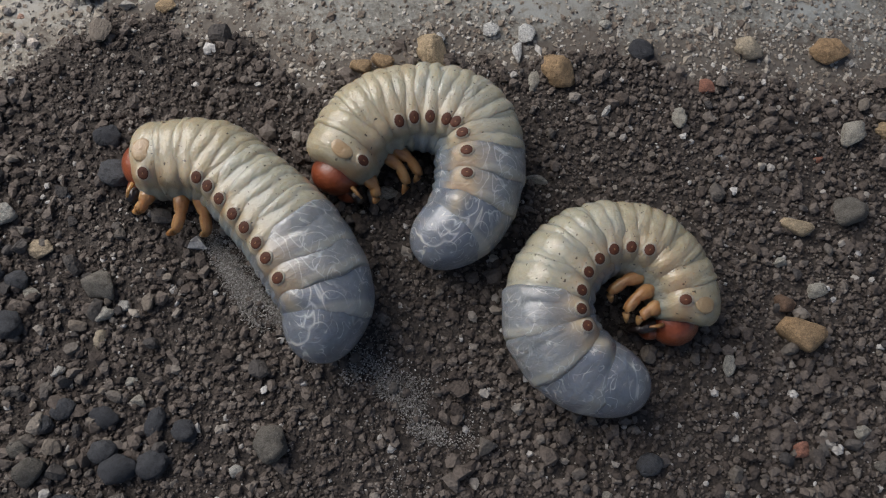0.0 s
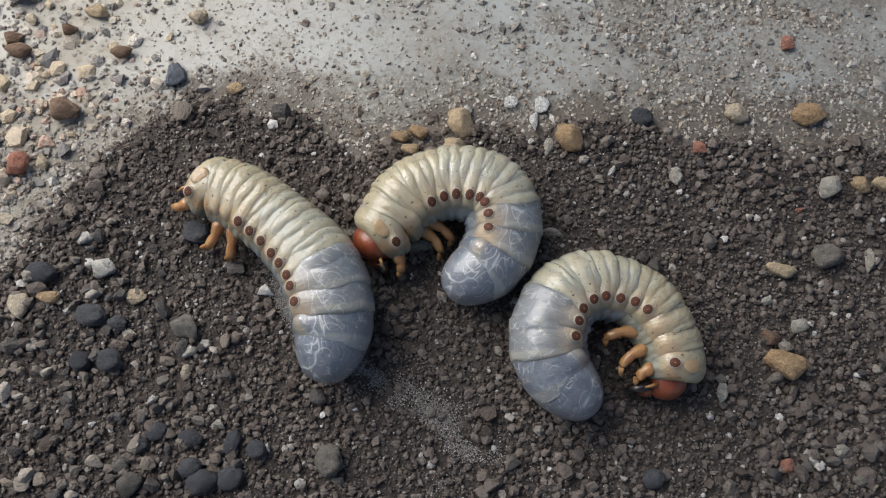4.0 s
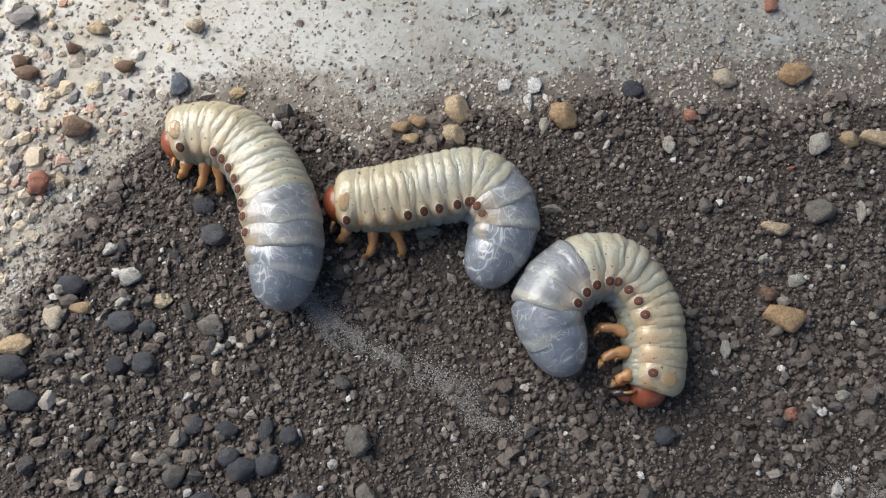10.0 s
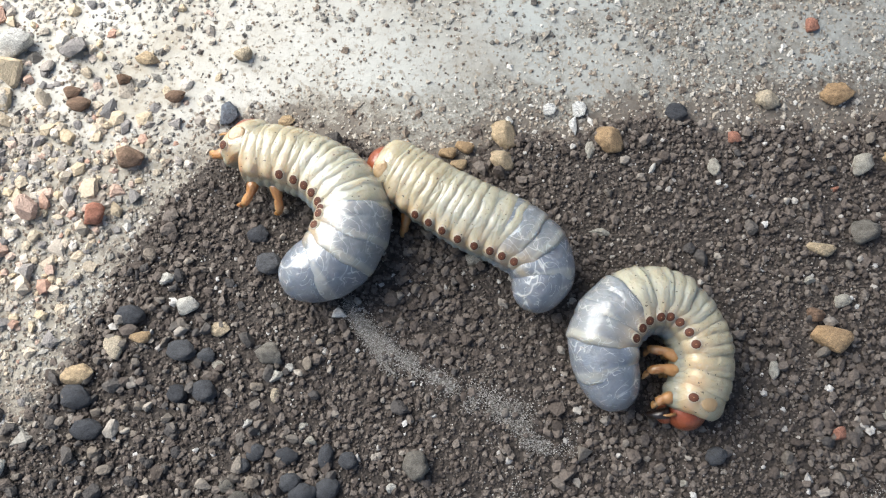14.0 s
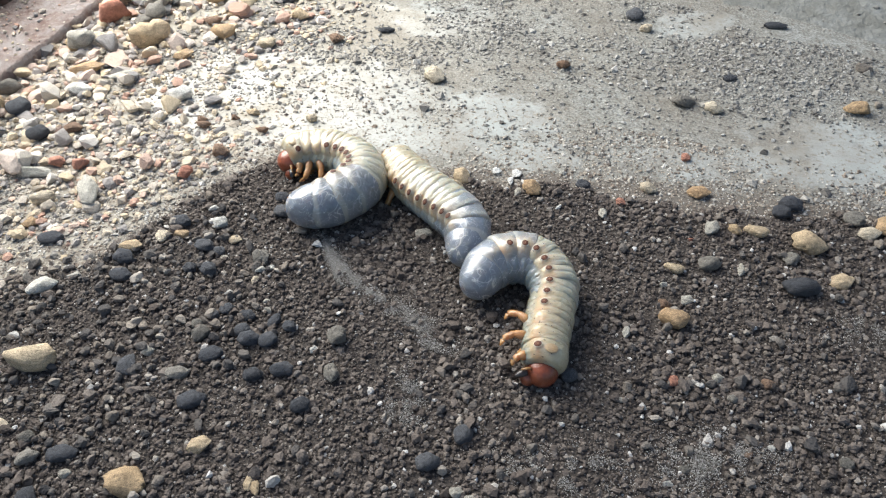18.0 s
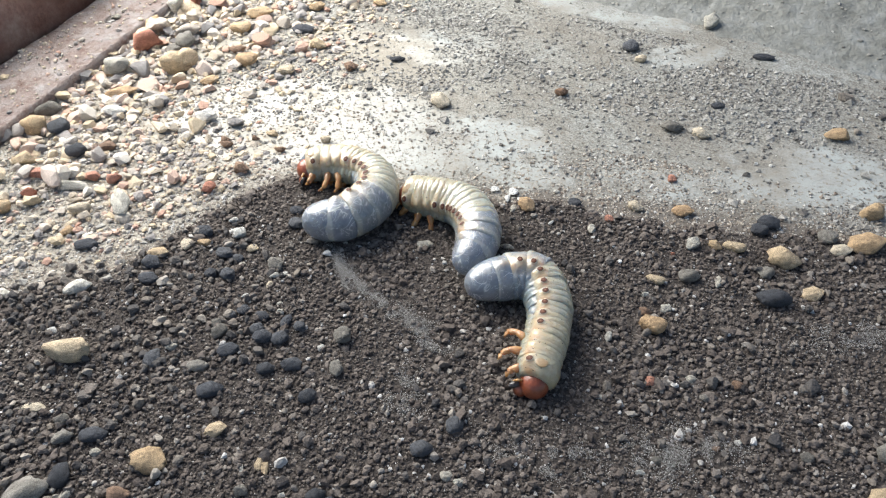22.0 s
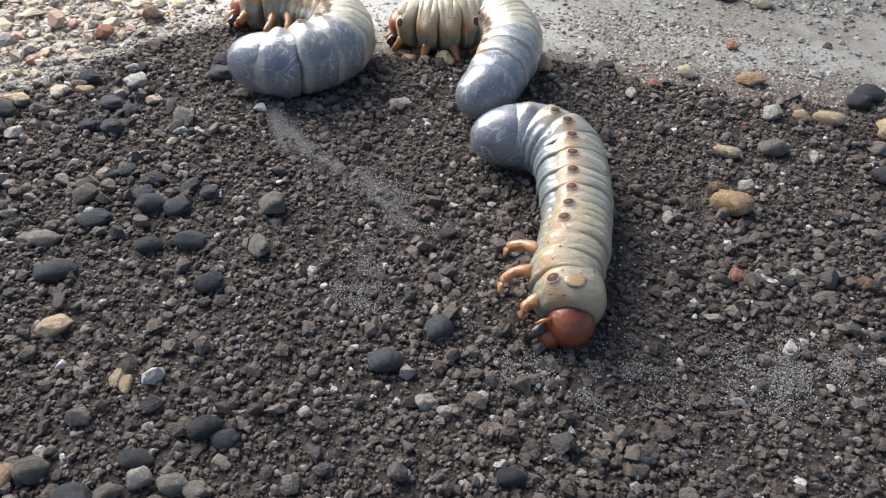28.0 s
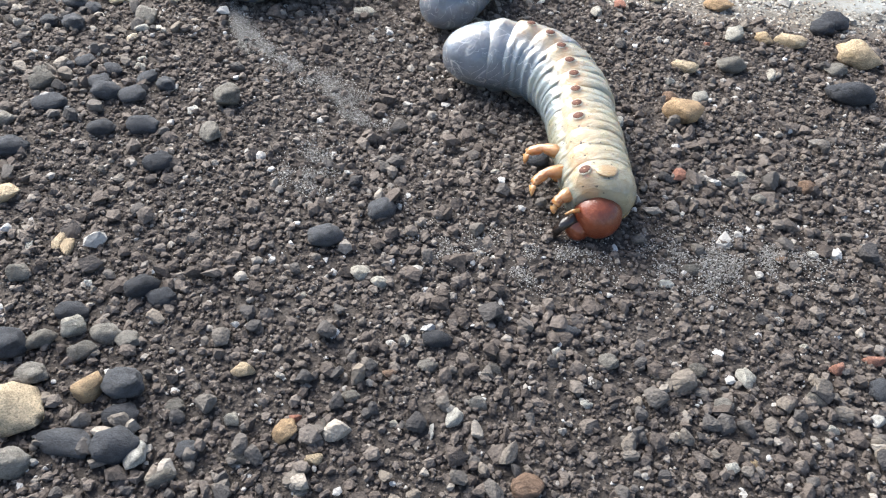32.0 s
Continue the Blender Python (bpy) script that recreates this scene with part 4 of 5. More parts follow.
pebble("pale", 53.1, -51.2, 1.11, 0.94, turn=26)
pebble("brown", 42.4, -28.7, 1.09, 0.93, turn=28)
pebble("pale", 46.7, -25.8, 0.95, 0.81, turn=19)
pebble("pale", 45.1, -43.6, 0.68, 0.58, turn=28)
pebble("pale", 31.5, -61.4, 0.77, 0.66, turn=24)
pebble("pale", -2.2, -61.4, 0.66, 0.56, turn=16)
pebble("grey", -48.8, -68.7, 1.79, 1.52, turn=22)
pebble("blue", -38.9, -71.4, 2.11, 1.51, turn=18)
pebble("yellow", 75.0, -30.3, 3.17, 2.59, turn=16)
pebble("grey", 76.3, -19.2, 2.99, 2.54, turn=21)
pebble("grey", 60.4, -25.1, 1.72, 1.46, turn=28)
pebble("yellow", 82.0, 0.4, 3.22, 2.74, turn=24)
pebble("yellow", -73.4, -81.8, 2.50, 2.08, turn=28)
pebble("pale", -63.3, -80.2, 3.37, 3.37, turn=18)
pebble("yellow", -54.3, -79.3, 2.89, 2.24, turn=17)
pebble("grey", -101.7, -79.6, 3.06, 3.36, turn=10)
pebble("blue", -33.7, -65.3, 2.17, 1.79, turn=27)
pebble("grey", 39.5, -16.6, 1.44, 1.22, turn=21)
pebble("brown", 46.3, -10.9, 1.92, 1.63, turn=15)
pebble("grey", 30.8, -35.4, 1.34, 1.14, turn=27)
pebble("yellow", -217.5, 133.7, 9.65, 6.85, turn=12)
pebble("yellow", -177.3, 111.2, 5.29, 4.50, turn=19)
pebble("brown", -162.9, 132.6, 11.95, 2.56, turn=21)
pebble("yellow", -127.5, 129.6, 3.49, 2.96, turn=19)
pebble("grey", -133.5, 147.6, 3.38, 2.88, turn=28)
pebble("yellow", -104.1, 142.4, 3.22, 2.74, turn=19)
pebble("yellow", -201.5, 92.5, 2.53, 1.69, turn=20)
pebble("yellow", -41.5, 27.1, 1.79, 1.52, turn=10)
pebble("grey", -49.3, -76.4, 2.35, 1.96, turn=28)
pebble("yellow", -52.0, -77.9, 1.75, 2.38, turn=27)
pebble("grey", -42.7, -83.0, 2.93, 2.20, turn=15)
pebble("grey", -41.9, -87.4, 2.16, 1.84, turn=20)
pebble("grey", -30.6, -72.3, 1.77, 1.42, turn=13)
pebble("grey", 32.8, -51.9, 1.30, 1.11, turn=18)
pebble("blue", -48.4, -81.4, 1.92, 1.63, turn=23)

# gravel heaped along the iron bar: the nearest stones singly, the rest as one heap
def gravel_place():
    while True:
        x, y = rng.uniform(-188, -92), rng.uniform(-25, 170)
        near = math.exp(-(x + 188) / 30) * (0.35 + 0.65 * min(1, max(0, y / 60)))
        if rng.random() < near and soil_depth(x, y) < 0:
            return x, y


for kind, x, y, a, b, c in (("pale", -206, 128, 11, 8, 7), ("red", -176, 79, 6.5, 4, 4), ("grey", -162, 84, 5, 4, 3.5), ("pale", -175, 61, 6, 3.5, 4), ("mixed", -154, 72, 7.5, 4.5, 4),
                            ("mixed", -180, 92, 6.5, 4.5, 4), ("pale", -184, 110, 6, 5, 4), ("red", -178, 117, 4.5, 3, 5), ("mixed", -166, 62, 7, 3.5, 3.5), ("mixed", -165, 92, 6, 4, 3.5), ("pale", -127, -3, 7, 3, 2.5)):
    pebble(kind, x, y, a, b, c, sink=0.15, group="gravel along the iron bar")
hole_stone = pebble("pale", -197, 90, 2.2)
hole_stone.location.z += 4.6 * MM
GRAVEL = grain_material("gravel", [
    (0.0, (0.22, 0.21, 0.205)), (0.16, (0.36, 0.33, 0.31)), (0.3, (0.50, 0.44, 0.37)), (0.46, (0.62, 0.50, 0.34)), (0.64, (0.66, 0.56, 0.44)),
    (0.82, (0.70, 0.65, 0.58)), (0.9, (0.52, 0.32, 0.24)), (1.0, (0.66, 0.52, 0.43))], 0.85)
p = np.array([(x, y, concrete_height(x, y)) for x, y in (gravel_place() for _ in range(1750)) if x < -112])
r = np.clip(rng.lognormal(math.log(1.5), 0.5, len(p)), 0.7, 4.4)
p[:, 2] += r * rng.uniform(0.1, 0.6, len(p))
tagged(grains("gravel", p, r, GRAVEL, 0.7, "fine", 0.08), "tan, grey and reddish gravel heaped along the iron bar", "gravel", kind="stuff")


p = np.stack([rng.normal(108, 9, 420), rng.normal(110, 13, 420), np.zeros(420)], -1)
p = p[[soil_depth(x, y) < 6 for x, y, _ in p]]
r = np.clip(rng.lognormal(math.log(1.0), 0.5, len(p)), 0.5, 3.2)
p[:, 2] = [concrete_height(x, y) + 0.3 * q for (x, y, _), q in zip(p, r)]
tagged(grains("rubble", p, r, CRUMBS, 0.7, "fine", 0.1), "small brown, grey and tan rubble heaped on the concrete", "rubble", kind="stuff")


def chip_chance(x, y):
    if soil_depth(x, y) > -2:
        return 0.02
    return min(1, math.exp(-(x + 186) / 46) * (0.55 + 0.9 * max(-0.4, smooth_noise(x, y, 0.05, 75))) + 0.5 * math.exp(-((x + 118) / 28) ** 2) * (1 if y < 32 else 0.25))


p = scatter(15000, (-186, -60, -88, 175), chip_chance, concrete_height)
r = np.clip(rng.lognormal(math.log(0.75), 0.45, len(p)), 0.35, 1.8)
p[:, 2] += r * rng.uniform(0.1, 0.5, len(p))
tagged(grains("stone_chips", p, r, GRAVEL, 0.65, False, 0.24), "small tan, pink and grey stone chips among gravel", "gravel", kind="stuff")
p = scatter(2600, (-215, -130, -186, 108), lambda x, y: 0.25 + 0.75 * math.exp(-(x + 215) / 5), lambda x, y: 3.0)
r = np.clip(rng.lognormal(math.log(0.38), 0.5, len(p)), 0.15, 1.5)
p[:, 2] += r * 0.3
tagged(grains("bar_grit", p, r, GRAVEL, 0.7, False, 0.2), "sand and stone chips strewn along the bar's flange", "grit", kind="stuff")


# ---- the grubs ----
RING, STEPS = 60, 35


def bell(x, at, wide):
    return math.exp(-((x - at) / wide) ** 2)


def segment_mesh(name, radius, dorsal, ventral, folds, mat, lobe=0.12, nose=0.0):
    """A body ring: x to the head, z to the back, y to the side. It is longer on the back, with cross folds there, and has a fatty lobe low
    on each side."""
    rows, along, crest, pleura, crease, belly = [], [], [], [], [], []
    for i in range(STEPS):
        u = 2 * i / (STEPS - 1) - 1
        row = []
        for j in range(RING):
            th = 2 * math.pi * j / RING
            c, s = math.cos(th), math.sin(th)
            phi = abs(math.atan2(s, c))
            half = (dorsal + ventral) / 2 + (dorsal - ventral) / 2 * c
            half *= 1 + 0.10 * noise.noise(Vector((c * 1.8, s * 1.8, radius * 3000 + (3 if u > 0 else 0))))
            edge = abs(u) ** 3
            flank = bell(phi, 1.72, 0.40)
            r_ = radius * (1 - (0.05 + 0.03 * flank if folds else 0.03) * edge - 0.10 * max(0, (abs(u) - 0.85) / 0.15))
            if not folds and u < 0:
                r_ = radius * (1 - 0.20 * u * u)
            r_ *= 1 - nose * max(0, u) ** 2
            top = 1.0
            if folds:
                back = min(1, max(0, c + 0.25) * 1.3)
                shift = u + 0.17 * noise.noise(Vector((c * 2.4, s * 2.4, radius * 2000 + u))) + 0.05 * noise.noise(Vector((c * 6, s * 6, radius * 2600)))
                wave = abs(math.sin((folds + (0.0 if folds == 3 else 0.6)) * math.pi * (shift + 1) / 2)) ** 0.45
                depth = (0.03, 0.034, 0.044, 0.056)[folds] * (1 + 0.9 * noise.noise(Vector((c * 1.7, s * 1.7, radius * 5000))))
                r_ += radius * depth * (wave - 0.6) * back * (1 - edge)
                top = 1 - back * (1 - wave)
                under = min(1, max(0, -c - 0.35) * 2)
                r_ += radius * 0.02 * math.sin(9 * u + 2 * noise.noise(Vector((c * 3, s * 3, radius * 1500)))) * under * (1 - edge)
            side = bell(phi, 1.72, 0.30) * bell(u, 0, 0.55)
            r_ += radius * lobe * side * (1 - u * u)
            r_ -= radius * 0.06 * bell(phi, 2.17, 0.15) * (1 - edge) * (1 if folds else 0)
            wob = noise.noise(Vector((u * 1.3, c * 2.2, s * 2.2 + radius * 900)))
            r_ *= 1 + 0.02 * wob * (1 - side) + 0.007 * noise.noise(Vector((u * 3.5, c * 6, s * 6 + radius * 700)))
            row.append((u * half, 0.96 * r_ * s, r_ * c))
            along.append((u + 1) / 2)
            crest.append(top)
            pleura.append(0.95 * bell(phi, 1.70, 0.38 if folds else 0.16) * (0.75 + 0.6 * noise.noise(Vector((u * 2, c * 3, s * 3 + radius * 400)))))
            crease.append((0.0, 0.45, 0.55, 0.8)[folds] * bell(phi, 1.82, 0.30) * min(1, max(0, (abs(u) - 0.35) / 0.4)))
            belly.append(min(1, max(0, (phi - 2.0) / 0.3)))
        rows.append(row)
    me = mesh_of(name, *lathe(rows, RING), mat)
    for called, values in (("along", along), ("crest", crest), ("pleura", pleura), ("crease", crease), ("belly", belly)):
        me.attributes.new(called, "FLOAT", "POINT").data.foreach_set("value", [min(1.0, max(0.0, v)) for v in values] + [0.0, 0.0])
    return me


def cap_mesh(name, radius, length, mat, flat=1.0, point=0.75):
    """A rounded end that bulges towards -x."""
    rows = []
    for i in range(16):
        a = math.pi / 2 * i / 15
        x = 0.55 * length - 1.55 * length * math.sin(a)
        k = max(0.03, math.cos(a) ** point) if i else 1.0
        k *= 1 - 0.10 * max(0, x / (0.55 * length)) ** 2
        rows.append([(x, k * radius * 0.97 * math.sin(2 * math.pi * j / RING), k * radius * flat * math.cos(2 * math.pi * j / RING)) for j in range(RING)])
    me = mesh_of(name, *lathe(rows[::-1], RING), mat)
    me.attributes.new("along", "FLOAT", "POINT").data.foreach_set("value", [0.5] * len(me.vertices))
    return me


# share of the body's length, radius (mm), half length on the back and on the belly (mm), folds, skin
BODY = [
    ("segment", 0.110, 5.6, 3.2, 2.2, 1, SKIN_FRONT),
    ("segment", 0.180, 5.8, 2.9, 2.2, 2, SKIN_FRONT),
    ("segment", 0.240, 6.0, 3.0, 2.2, 2, SKIN_FRONT),
    ("segment", 0.300, 6.2, 3.1, 2.2, 3, SKIN_FRONT),
    ("segment", 0.360, 6.2, 3.2, 2.2, 3, SKIN_FRONT),
    ("segment", 0.420, 6.4, 3.3, 2.2, 3, SKIN_MID),
    ("segment", 0.480, 6.6, 3.4, 2.2, 3, SKIN_MID),
    ("segment", 0.540, 6.7, 3.5, 2.2, 2, SKIN_MID),
    ("segment", 0.605, 6.8, 3.6, 2.2, 2, SKIN_MID),
    ("segment", 0.670, 6.9, 3.8, 2.2, 1, SKIN_GREY),
    ("segment", 0.740, 6.75, 3.9, 2.2, 1, SKIN_GREY),
    ("segment", 0.825, 6.45, 4.3, 2.4, 0, SKIN_TAIL),
]
TAIL_AT, TAIL_R, TAIL_LEN = 0.885, 6.3, 6.2
HEAD_AT, HEAD_R, HEAD_BOW = 0.068, 4.0, 48


LEG_JOINTS = [((0.0009, 0.0010, -0.0026), (0.0014, -0.0004, -0.0022), (0.0016, -0.0008, -0.0006)),
              ((0.0002, 0.0012, -0.0028), (0.0010, -0.0002, -0.0025), (0.0016, -0.0008, -0.0008)),
              ((-0.0012, 0.0010, -0.0029), (-0.0003, -0.0002, -0.0028), (0.0013, -0.0010, -0.0009))]


def leg_mesh(side, k, reach=1.0):
    """A stout jointed amber leg from the low side of a ring; the front pair reaches forward, the hind pair back."""
    pts = [Vector(((0.0004, 0.0, -0.0003)[k], side * 0.0026, -0.0040))]
    for step in LEG_JOINTS[k]:
        pts.append(pts[-1] + Vector((step[0], side * step[1], step[2])) * reach * (0.6, 1.0, 1.0)[k])
    hip, knee, shin, foot = pts
    pts = [hip, hip.lerp(knee, 0.5), hip.lerp(knee, 0.9), knee, knee.lerp(shin, 0.2), knee.lerp(shin, 0.75), shin, shin.lerp(foot, 0.25), shin.lerp(foot, 0.75), foot]
    return mesh_of("leg", *tube(pts, [0.00115, 0.00105, 0.00085, 0.00066, 0.00082, 0.00078, 0.00055, 0.00058, 0.00036, 0.0001], 14), AMBER)


LEGS = [[leg_mesh(s, k) for s in (1, -1)] for k in range(3)]
TUCKED = [[leg_mesh(s, k, 0.5) for s in (1, -1)] for k in range(3)]
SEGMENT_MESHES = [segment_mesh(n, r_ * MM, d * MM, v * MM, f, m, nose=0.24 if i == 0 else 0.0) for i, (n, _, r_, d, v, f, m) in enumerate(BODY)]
TAIL_MESH = cap_mesh("tail", TAIL_R * MM, TAIL_LEN * MM, SKIN_TAIL, 0.96, 0.85)
HEAD_MESH = mesh_of("head", *ball((0, 0, 0), (HEAD_R * 0.85 * MM, HEAD_R * 0.98 * MM, HEAD_R * 0.95 * MM), 16, 28), HEAD)
MOUTH_MESH = mesh_of("mouth", *ball((0.0032, 0, -0.0014), (0.0016, 0.0022, 0.0018)), HEAD)
JAWS = [mesh_of("mandible", *tube([(0.0026, s * 0.0022, -0.0014), (0.0042, s * 0.0023, -0.0022), (0.0054, s * 0.0015, -0.0030), (0.0059, s * 0.0004, -0.0036)],
                                  [0.0011, 0.00095, 0.0007, 0.0002]), JAW) for s in (1, -1)]
FEELERS = [mesh_of("antenna", *tube([(0.0020, s * 0.0033, -0.0006), (0.0029, s * 0.0040, -0.0010), (0.0037, s * 0.0041, -0.0016)], [0.00035, 0.00028, 0.00016]), AMBER) for s in (1, -1)]
SPIRACLES = mesh_of("spiracle", *ball((0, 0, 0), (0.00076, 0.00026, 0.00096), 8, 16), SPIRACLE)
RIMS = mesh_of("spiracle_rim", *ball((0, 0, 0), (0.00092, 0.00020, 0.00114), 8, 18), RIM)
PORES = mesh_of("pore", *ball((0, 0, 0), (0.00018, 0.00012, 0.00030), 6, 12), PORE)
SHIELD = mesh_of("neck_plate", *ball((0, 0, 0), (0.0013, 0.00028, 0.0017), 8, 16), BUFF)


def grub(label, x, y, flip, leans, girths, size=1.0):
    """One curled grub. flip is 1 where its back lies to the left of the way from head to tail, else -1. leans: rows of seconds and the degrees
    by which its back leans up at the head, the middle and the tail; girths: how stout it is at the neck, the middle and the rear."""
    g = tagged(new("beetle_grub"), label, "beetle grub", "beetle grubs")
    g.matrix_basis = pose(x * MM, y * MM, 0)
    pieces = []
    head = part("head", HEAD_MESH, g, "glossy red-brown head capsule")
    for s in (0, 1):
        part("mandible", JAWS[s], head, "black curved jaw")
        part("antenna", FEELERS[s], head)
    part("mouth", MOUTH_MESH, head)
    pieces.append((head, HEAD_AT, HEAD_R))
    for i, (n, at, r_, d, v, f, m) in enumerate(BODY):
        seg = part(n, SEGMENT_MESHES[i], g)
        pieces.append((seg, at, r_))
        for s in (1, -1):
            if i == 0 or 3 <= i <= 10:
                part("spiracle_rim", RIMS, seg, "", pose(0, s * (1.064 * r_ - 0.13) * MM, -0.10 * r_ * MM))
                part("pore", PORES, seg, "", pose(0, s * (1.064 * r_ + 0.06) * MM, -0.10 * r_ * MM))
                part("spiracle", SPIRACLES, seg, "dark brown breathing pore", pose(0, s * (1.064 * r_ - 0.09) * MM, -0.10 * r_ * MM))
            if i == 0:
                part("neck_plate", SHIELD, seg, "amber hardened plate", pose(0.6 * MM, s * 0.84 * r_ * MM, 0.42 * r_ * MM, s * 28, 0, 0))
            if i < 3:
                part("leg", (LEGS if s == flip else TUCKED)[i][0 if s > 0 else 1], seg, "jointed amber leg")
    tail = part("tail", TAIL_MESH, g, "swollen translucent blue-grey tail end")
    pieces.append((tail, TAIL_AT, TAIL_R))
    stout = [size * np.interp(at, (0.1, 0.42, 0.74), girths) for _, at, _ in pieces]
    for (ob, _, _), wide in zip(pieces, stout):
        ob.scale = (size, wide, wide)
    pieces = [(ob, at, r_ * wide) for (ob, at, r_), wide in zip(pieces, stout)]
    return {"thing": g, "pieces": pieces, "flip": flip, "leans": leans, "x": x, "y": y, "rows": [[] for _ in pieces]}


def spine_points(knots, n=240):
    """An even curve through the knots (mm): places and directions at n even steps along it."""
    k = np.array(knots, float)
    t = np.concatenate([[0], np.cumsum(np.maximum(np.linalg.norm(np.diff(k, axis=0), axis=1), 0.5))])
    tan = np.gradient(k, t, axis=0)
    s = np.linspace(0, t[-1], n)
    i = np.clip(np.searchsorted(t, s, side="right") - 1, 0, len(t) - 2)
    h = (t[i + 1] - t[i])[:, None]
    w = ((s - t[i])[:, None]) / h
    p_ = (2 * w ** 3 - 3 * w ** 2 + 1) * k[i] + (w ** 3 - 2 * w ** 2 + w) * h * tan[i] + (-2 * w ** 3 + 3 * w ** 2) * k[i + 1] + (w ** 3 - w ** 2) * h * tan[i + 1]
    arc = np.concatenate([[0], np.cumsum(np.linalg.norm(np.diff(p_, axis=0), axis=1))])
    even = np.linspace(0, arc[-1], n)
    return np.stack([np.interp(even, arc, p_[:, 0]), np.interp(even, arc, p_[:, 1])], -1), arc[-1]


def crawl(g, t, *knots):
    """Keep the pose of every piece of a grub at t seconds: its spine runs through the knots (mm, head first), twisted by its leans."""
    line, length = spine_points(knots)
    n = len(line)
    now = [np.interp(t, [row[0] for row in g["leans"]], [row[q] for row in g["leans"]]) for q in (1, 2, 3)]
    for k, (ob, at, r_) in enumerate(g["pieces"]):
        lean = np.interp(at, (0.1, 0.5, 0.85), now)
        i = int(round(at * (n - 1)))
        reach = 9 if k > 1 else 26
        a, b = line[max(i - reach, 0)], line[min(i + reach, n - 1)]
        d = Vector((*(b - a), 0)).normalized()
        out = Vector((-d.y, d.x, 0)) * g["flip"]
        up = Vector((0, 0, 1))
        back = (out * math.cos(radians(lean)) + up * math.sin(radians(lean))).normalized()
        ahead = -d
        m = Matrix((ahead, back.cross(ahead), back)).transposed().to_4x4()
        m.translation = Vector(((line[i][0] - g["x"]) * MM, (line[i][1] - g["y"]) * MM, (r_ - 0.5) * MM))
        if k == 0:
            m = m @ pose(0, 0, -0.0006, 0, HEAD_BOW, 0)
        g["rows"][k].append((t, m))


def settle(g):
    for (ob, _, _), rows in zip(g["pieces"], g["rows"]):
        if rows[-1][0] < 32:
            rows.append((32, rows[-1][1]))
        walk(ob, rows)


grub_a = grub("plump cream beetle grub with blue-grey rear, stretched on soil", -62, 12, 1, [
    (0, 30, 32, 32), (3, 32, 34, 36), (8, 38, 40, 44), (14, 35, 38, 40), (16.5, 36, 25, 15), (19, 38, 20, 6), (32, 38, 20, 6)], (0.95, 0.93, 1.0))
grub_b = grub("cream beetle grub with speckled back, bent beside another grub", -38, 14, 1, [
    (0, 35, 25, 8), (3, 36, 26, 14), (8, 40, 30, 25), (13, 55, 50, 35), (14.5, 57, 50, 38), (19, 62, 52, 32), (25, 68, 55, 28), (32, 68, 50, 22)], (1.04, 1.04, 0.97), 0.93)
grub_c = grub("curled cream beetle grub with red-brown head on dark soil", -5, -4, -1, [
    (0, 12, 20, 22), (8, 9, 23, 26), (13, 15, 28, 35), (14.5, 12, 25, 32), (17, 15, 10, 0), (25, 25, 6, -10), (29, 30, 8, -14), (32, 30, 8, -14)], (0.90, 0.84, 0.92))


